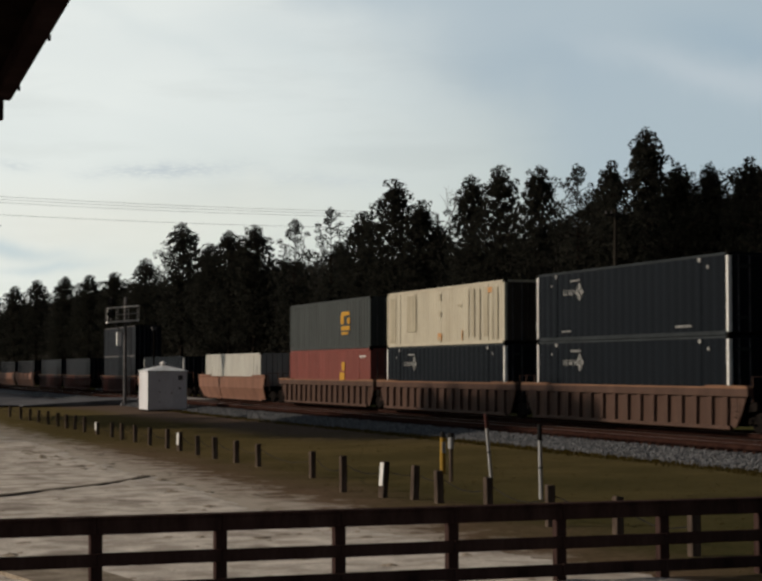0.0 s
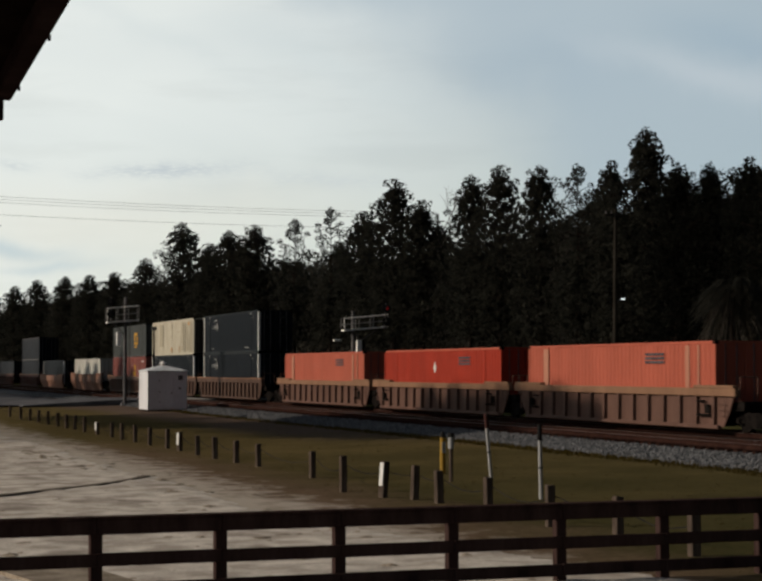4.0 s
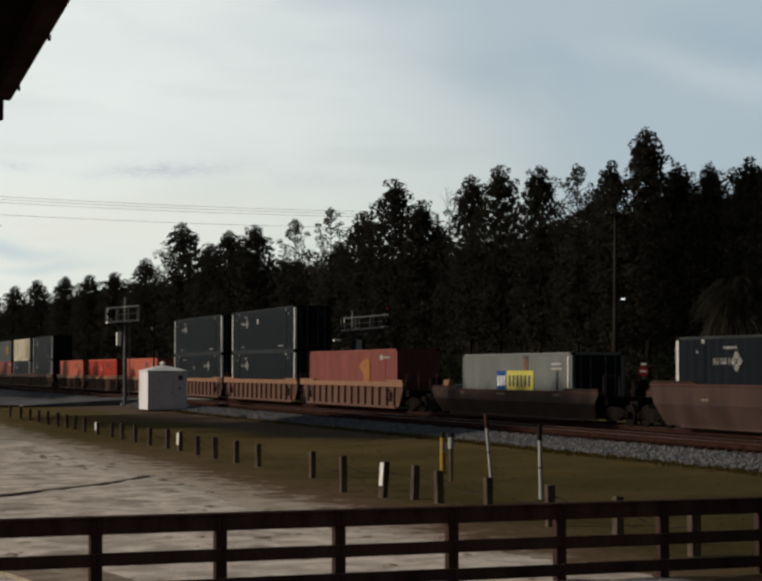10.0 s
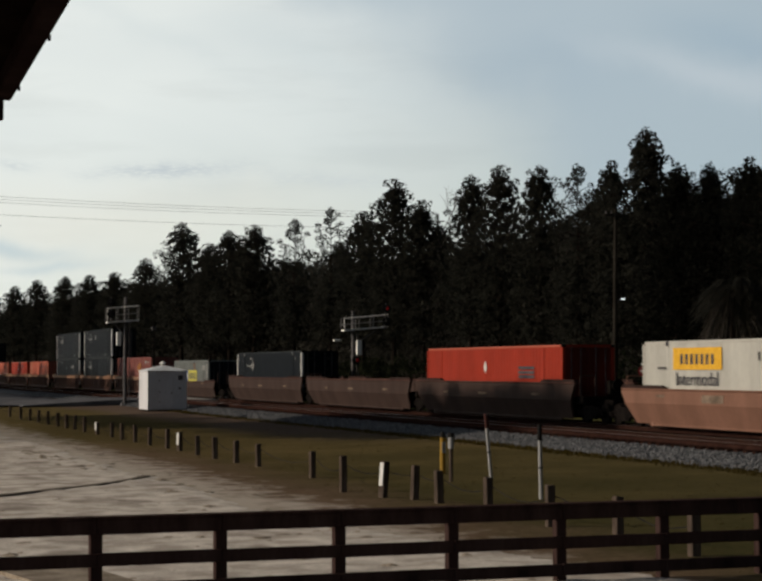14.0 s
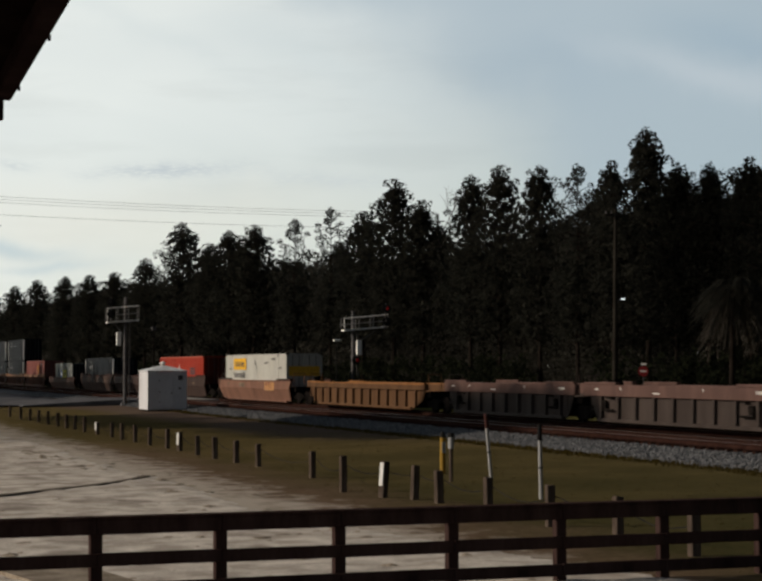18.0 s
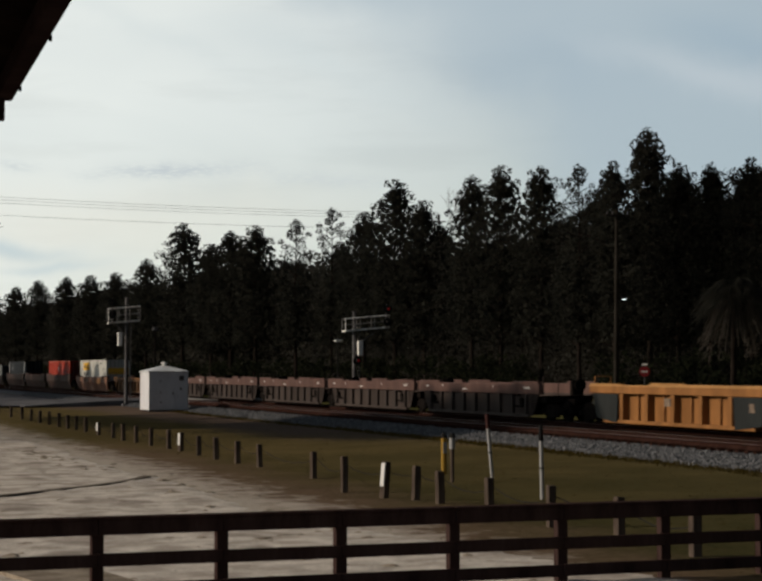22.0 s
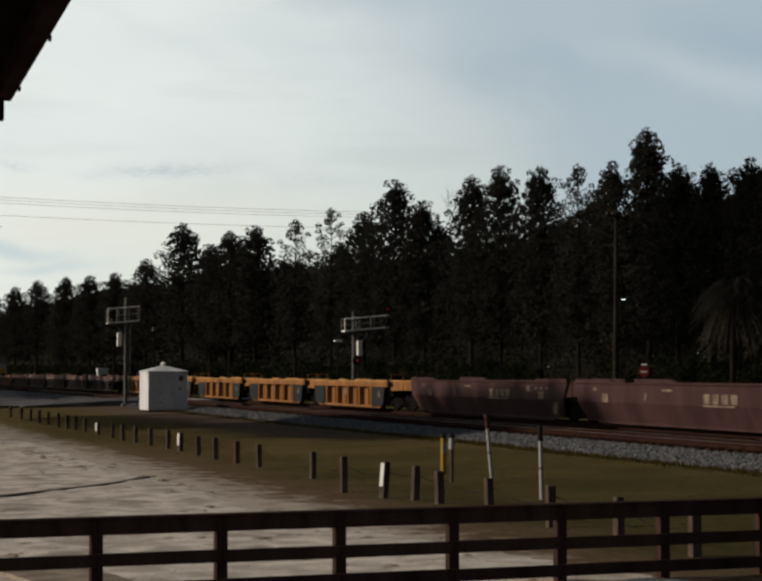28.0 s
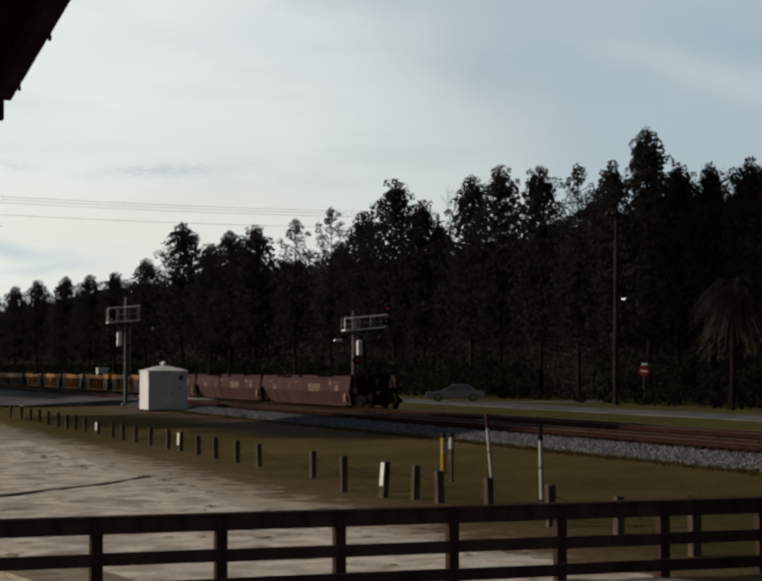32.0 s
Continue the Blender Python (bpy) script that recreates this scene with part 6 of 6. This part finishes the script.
def make_pines():
    full, thin = [pine(11, 1.0), pine(37, 1.08), pine(53, 0.95), pine(71, 1.02)], [pine(23, 0.95, True), pine(41, 1.0, True)]
    # near-end pines wear the leaf colour darkened for shade
    dim = [pine(67, 1.1, leaf="oak", label="broad pine darkened as in deep shade, at the wood's near end"), pine(83, 1.0, leaf="oak", label="broad pine darkened as in deep shade, at the wood's near end")]
    rnd = random.Random(8)
    spots = [(x, y, h, b, y in OPEN) for x, y, h, b in EDGE + EDGE_RIGHT]
    for x, y, h, b in EDGE:
        # lower neighbours fill the gaps between the tall ones
        for k in range(3 if y < 240 else 5):
            spots.append((x + rnd.uniform(2, 13), y + rnd.uniform(-8, 8) * (1 if y < 330 else 3), h * rnd.uniform(0.72, 0.90), b * rnd.uniform(0.9, 1.15), rnd.random() < 0.25))
    # thinner places in the skyline
    spots = [p for p in spots if (p[0], p[1], p[2], p[3]) in EDGE or not (158 < p[1] < 171 or 129 < p[1] < 137)]
    spots = [(x, y, h * 0.88, b, True) if 188 < y < 224 and (x, y, h, b) not in EDGE else (x, y, h, b, g) for x, y, h, b, g in spots]
    used = set()
    for x, y, h, b, gappy in spots:
        m = pose(x, y, -0.5, 0, 0, rnd.uniform(0, 360))
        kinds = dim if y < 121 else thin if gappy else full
        k = rnd.randrange(len(kinds))
        key = (kinds[0].name, k)
        ob = copy_thing(kinds[k], m) if key in used else kinds[k]
        used.add(key)
        ob.matrix_basis = m
        s = h / 20.1
        b = min(b, 1.22)
        ob.scale = (s * b, s * b, s)
    # unseen pines with bare stems, added on the sunny side of the lot so that their crowns shade the ballast and the
    # foot of the train
    shade_pine = pine(29, 1.45, label="unseen pine added to cast shade, bare-stemmed, with a flat crown", deep=7.5)
    for k, (x, y, h) in enumerate(((2.0, 71.5, 13.4), (1.4, 74.3, 13.0), (2.6, 77.0, 13.6), (1.6, 79.8, 12.8), (2.2, 82.4, 13.3), (1.2, 86.5, 10.4), (3.4, 72.9, 13.3), (0.4, 75.6, 14.2), (3.2, 78.4, 13.2), (0.6, 81.1, 14.0), (3.0, 70.1, 13.0), (2.6, 84.4, 13.5), (1.0, 86.4, 13.5), (3.0, 88.0, 13.1), (2.4, 90.5, 8.9), (1.6, 94.3, 8.6), (2.6, 98.0, 9.0), (1.4, 102.0, 8.5), (2.2, 106.0, 8.8)) + SHADY):
        ob = copy_thing(shade_pine, pose(x, y, -0.62)) if k else shade_pine
        ob.matrix_basis = pose(x, y, -0.62, 0, 0, rnd.uniform(0, 360))
        tagged(ob, "unseen pine added to cast shade, bare-stemmed, with a flat crown", "pine tree", "pines on the lot")
        ob.scale = (h / 20.4 * 1.4, h / 20.4 * 1.4, h / 20.4)


def wood_height(y):
    """How high the closed wood stands along the line."""
    return 15.6 + 2.0 * noise.noise(Vector((y * 0.05, 0.5, 0))) + 1.8 * noise.noise(Vector((y * 0.21, 4.0, 0))) + min(5.0, max(0, y - 215) * 0.021) - 1.6 * max(0, 1 - abs(y - 204) / 18)


def make_wood():
    """The closed wood behind the edge: leaves and trunks that nobody could count. Its near end has leaves coloured dark
    for deep shade.
    """
    rnd = random.Random(21)
    stands = {"closed_wood": ([], []), "oak_thicket": ([], [])}
    y = 60.0
    while y < 640:
        step = 0.9 + max(0, y - 120) * 0.006
        size = 0.55 + max(0, y - 120) * 0.0022
        top = wood_height(y)
        for depth in (66, 70, 75, 84, 96, 108):
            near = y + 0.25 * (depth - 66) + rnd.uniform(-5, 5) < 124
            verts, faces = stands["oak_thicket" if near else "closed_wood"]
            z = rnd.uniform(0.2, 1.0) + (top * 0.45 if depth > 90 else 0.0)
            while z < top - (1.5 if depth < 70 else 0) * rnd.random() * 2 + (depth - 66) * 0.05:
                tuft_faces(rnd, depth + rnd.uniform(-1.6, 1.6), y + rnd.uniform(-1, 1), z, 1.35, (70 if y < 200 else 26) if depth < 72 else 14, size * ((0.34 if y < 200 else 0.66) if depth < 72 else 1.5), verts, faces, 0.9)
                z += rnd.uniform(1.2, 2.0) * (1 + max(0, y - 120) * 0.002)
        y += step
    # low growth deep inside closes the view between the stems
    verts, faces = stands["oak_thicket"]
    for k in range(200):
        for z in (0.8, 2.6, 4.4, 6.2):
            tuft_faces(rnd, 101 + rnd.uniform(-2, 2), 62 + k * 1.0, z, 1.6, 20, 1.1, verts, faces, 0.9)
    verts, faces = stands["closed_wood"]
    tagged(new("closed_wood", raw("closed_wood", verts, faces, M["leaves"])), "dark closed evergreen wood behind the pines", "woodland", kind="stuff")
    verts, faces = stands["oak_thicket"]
    tagged(new("oak_thicket", raw("oak_thicket", verts, faces, M["oak"])), "thicket darkened as in deep shade, behind the palms", "woodland", kind="stuff")
    bm_v, bm_f = [], []
    for _ in range(420):
        x, yy = rnd.uniform(68, 94), rnd.uniform(60, 600)
        h, r = wood_height(yy) * rnd.uniform(0.6, 1.0), rnd.uniform(0.09, 0.2)
        o = len(bm_v)
        for z, q in ((-0.5, r), (h, r * 0.5)):
            bm_v += [(x + q * math.cos(k * 1.0472), yy + q * math.sin(k * 1.0472), z) for k in range(6)]
        bm_f += [(o + k, o + (k + 1) % 6, o + 6 + (k + 1) % 6, o + 6 + k) for k in range(6)]
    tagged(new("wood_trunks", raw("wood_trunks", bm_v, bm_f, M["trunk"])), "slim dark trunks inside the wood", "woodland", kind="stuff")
    # bushes along the wood's foot
    verts, faces = [], []
    for _ in range(1500):
        yy = 70 + 480 * rnd.random() ** 1.5
        if 126 < yy < 140:
            continue
        tuft_faces(rnd, rnd.uniform(60.5, 64.5), yy, rnd.uniform(0.0, 3.4) - 0.3, rnd.uniform(0.6, 1.3), 26, 0.32 + yy * 0.0008, verts, faces, 0.8)
    tagged(new("undergrowth", raw("undergrowth", verts, faces, M["leaves_lit"])), "olive green bushes along the wood's foot", "undergrowth", kind="stuff")


def frond(length, droop, rnd, verts, faces, origin, a, lift):
    """One palm frond: a stalk that arches over, with narrow blades hanging on both sides of its outer half."""
    p, d = Vector(origin), Vector((math.cos(a), math.sin(a), 0))
    side = Vector((-math.sin(a), math.cos(a), 0))

    def along(u):
        return p + d * length * u * math.cos(lift) + Vector((0, 0, length * (math.sin(lift) * u - droop * u * u)))

    line = [along(k / 8) for k in range(9)]
    for q, r in zip(line, line[1:]):
        o = len(verts)
        verts += [tuple(q - side * 0.025), tuple(q + side * 0.025), tuple(r + side * 0.02), tuple(r - side * 0.02)]
        faces.append((o, o + 1, o + 2, o + 3))
    for k in range(18):
        u = 0.38 + 0.62 * k / 17
        q = along(u)
        for s in (-1, 1):
            reach = length * 0.30 * (1.15 - 0.6 * abs(u - 0.65)) * rnd.uniform(0.8, 1.15)
            tip = q + side * s * reach * 0.75 + d * reach * 0.55 + Vector((0, 0, -reach * rnd.uniform(0.35, 0.9)))
            mid = q.lerp(tip, 0.45) + Vector((0, 0, reach * 0.10))
            w = d * 0.028
            o = len(verts)
            verts += [tuple(q - w), tuple(mid - w), tuple(tip), tuple(mid + w), tuple(q + w)]
            faces.append((o, o + 1, o + 2, o + 3, o + 4))


def make_palm(x, y, height, seed):
    rnd = random.Random(seed)
    p = thing("palm_tree", "cabbage palm with a round crown of drooping fronds", "palm tree", "palms", pose(x, y, -0.46))
    bm = bmesh.new()
    for k in range(14):
        r = 0.19 - 0.004 * k + 0.012 * (k % 2)
        rod((0.012 * k, 0, height * k / 14 - 0.1), (0.012 * (k + 1), 0, height * (k + 1) / 14), r + 0.012, r - 0.006, seg=10, bm=bm)
    part("trunk", bm, M["trunk"], p)
    verts, faces = [], []
    for i in range(58):
        frond(rnd.uniform(2.4, 3.0), rnd.uniform(0.75, 1.05), rnd, verts, faces, (0.17, 0, height), i * 2.4, rnd.uniform(0.05, 1.3))
    crown = new("crown", raw("crown", verts, faces, M["palm"]))
    crown.parent = p
    verts, faces = [], []
    for i in range(34):
        frond(rnd.uniform(1.9, 2.6), rnd.uniform(0.8, 1.1), rnd, verts, faces, (0.17, 0, height - 0.25), i * 2.4 + 0.4, rnd.uniform(-0.9, -0.1))
    dead = new("dead_fronds", raw("dead_fronds", verts, faces, M["palm_dead"]))
    dead.parent = p
    dead["label"] = "dry brown hanging fronds"


def make_bare_tree():
    """A leafless grey tree among the pines."""
    rnd = random.Random(15)
    t = thing("bare_tree", "leafless grey tree with fine twigs among pines", "bare tree", m=pose(66.8, 173.7, -0.5))
    trunk, twigs = bmesh.new(), bmesh.new()
    rod((0, 0, -0.3), (0.2, 0, 13.2), 0.2, 0.1, seg=8, bm=trunk)
    part("trunk", trunk, M["trunk"], t)

    def grow(p, d, length, r, level):
        q = p + d * length
        rod(p, q, r, r * 0.6, seg=5, bm=twigs)
        if level:
            for _ in range(3):
                e = (d + Vector((rnd.uniform(-0.6, 0.6), rnd.uniform(-0.6, 0.6), rnd.uniform(0.0, 0.4)))).normalized()
                grow(p.lerp(q, rnd.uniform(0.6, 1.0)), e, length * rnd.uniform(0.55, 0.8), r * 0.6, level - 1)

    grow(Vector((0.2, 0, 13.2)), Vector((0, 0, 1)), 3.6, 0.10, 4)
    tagged(part("twigwork", twigs, M["grey_bark"], t), kind="stuff")


make_pines()
make_bare_tree()
make_wood()
make_palm(59.4, 100.6, 8.0, 4)
make_palm(62.5, 99.0, 8.3, 9)


# ---- small stuff on the ground ----


def make_grass():
    rnd = random.Random(77)
    verts, faces = [], []
    for _ in range(2500):
        y = 20 + 75 * rnd.random() ** 1.5
        x = rnd.uniform(10.0, 23.6)
        if x < 12.6 and rnd.random() < 0.9:
            continue
        z = ground_height(x, y)
        for _ in range(3):
            a, h = rnd.uniform(0, 6.283), rnd.uniform(0.025, 0.05)
            px, py = x + rnd.uniform(-0.08, 0.08), y + rnd.uniform(-0.08, 0.08)
            o = len(verts)
            verts += [(px - 0.012 * math.sin(a), py + 0.012 * math.cos(a), z - 0.01), (px + 0.012 * math.sin(a), py - 0.012 * math.cos(a), z - 0.01), (px + 0.05 * math.cos(a), py + 0.05 * math.sin(a), z + h)]
            faces.append((o, o + 1, o + 2))
    # longer blades creep over the foot of the ballast
    for _ in range(2600):
        x, y = 23.75 + rnd.gauss(0, 0.22), 26 + 90 * rnd.random() ** 1.4
        z = ground_height(x, y)
        for _ in range(4):
            a, h = rnd.uniform(0, 6.283), rnd.uniform(0.05, 0.15)
            px, py, w = x + rnd.uniform(-0.1, 0.1), y + rnd.uniform(-0.15, 0.15), rnd.uniform(0.012, 0.03)
            o = len(verts)
            verts += [(px - w * math.sin(a), py + w * math.cos(a), z - 0.02), (px + w * math.sin(a), py - w * math.cos(a), z - 0.02), (px + 0.07 * math.cos(a), py + 0.07 * math.sin(a), z + h)]
            faces.append((o, o + 1, o + 2))
    tagged(new("grass_tufts", raw("grass_tufts", verts, faces, M["blade"])), "short straw and olive winter grass", "grass", kind="stuff")


def make_ruts():
    """Dark tyre rut that curves over the lot, a painted shadow patch, and clods of damp sand."""
    rnd = random.Random(6)
    line = [(-6, 37.0), (0, 38.0), (3.0, 38.6), (4.66, 39.25), (5.96, 40.6), (7.27, 42.0), (8.4, 43.6), (9.3, 45.4)]
    fine = []
    for a, c in zip(line, line[1:]):
        for k in range(8):
            fine.append((a[0] + (c[0] - a[0]) * k / 8 + rnd.uniform(-0.02, 0.02), a[1] + (c[1] - a[1]) * k / 8 + rnd.uniform(-0.04, 0.04)))
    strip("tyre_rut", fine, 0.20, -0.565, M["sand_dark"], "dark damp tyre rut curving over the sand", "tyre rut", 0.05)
    # this grey strip stands for the shelter's shadow on the sand
    strip("damp_patch", [(3.95, 22.0), (3.76, 23.3), (3.42, 24.9)], 1.2, -0.556, M["clod_shade"], "grey strip painting a shadow on the sand behind the fence", "damp patch", 0.06)
    verts, faces = [], []
    base = [(1, 0, 0), (0, 1, 0), (-1, 0, 0), (0, -1, 0), (0, 0, 1)]
    for k in range(880):
        y = 14 + 60 * rnd.random() ** 1.6
        x = rnd.uniform(-4, 9.4) if rnd.random() < 0.9 else rnd.uniform(8, 10.5)
        if k > 800:
            # a scatter of dark litter near the lot's far edge
            y = rnd.gauss(58, 3.2)
            x = 8.2 + 0.035 * (58 - y) + rnd.gauss(0, 0.35)
        s = rnd.uniform(0.03, 0.13)
        o = len(verts)
        a = rnd.uniform(0, 3.14)
        for v in base:
            q = [c * s * rnd.uniform(0.6, 1.4) for c in v]
            verts.append((x + 1.6 * (q[0] * math.cos(a) - q[1] * math.sin(a)), y + 1.6 * (q[0] * math.sin(a) + q[1] * math.cos(a)), -0.61 + q[2] * 0.34))
        faces += [(o, o + 1, o + 4), (o + 1, o + 2, o + 4), (o + 2, o + 3, o + 4), (o + 3, o, o + 4)]
    tagged(new("sand_clods", raw("sand_clods", verts, faces, M["clod_shade"])), "clods and litter of damp dark sand on the lot", "clods", kind="stuff")


make_grass()
make_ruts()
make_stones()
make_ties(near_track, 1)
make_ties(far_track, 2)


def motions():
    times = [0, 2, 4, 6, 8, 10, 12, 14, 16, 18, 20, 22, 24, 26, 28, 30, 32]
    for ob, y, z in MOVING:
        walk(ob, [(t, pose(FAR_TRACK, y + run(t), z)) for t in times])


motions()
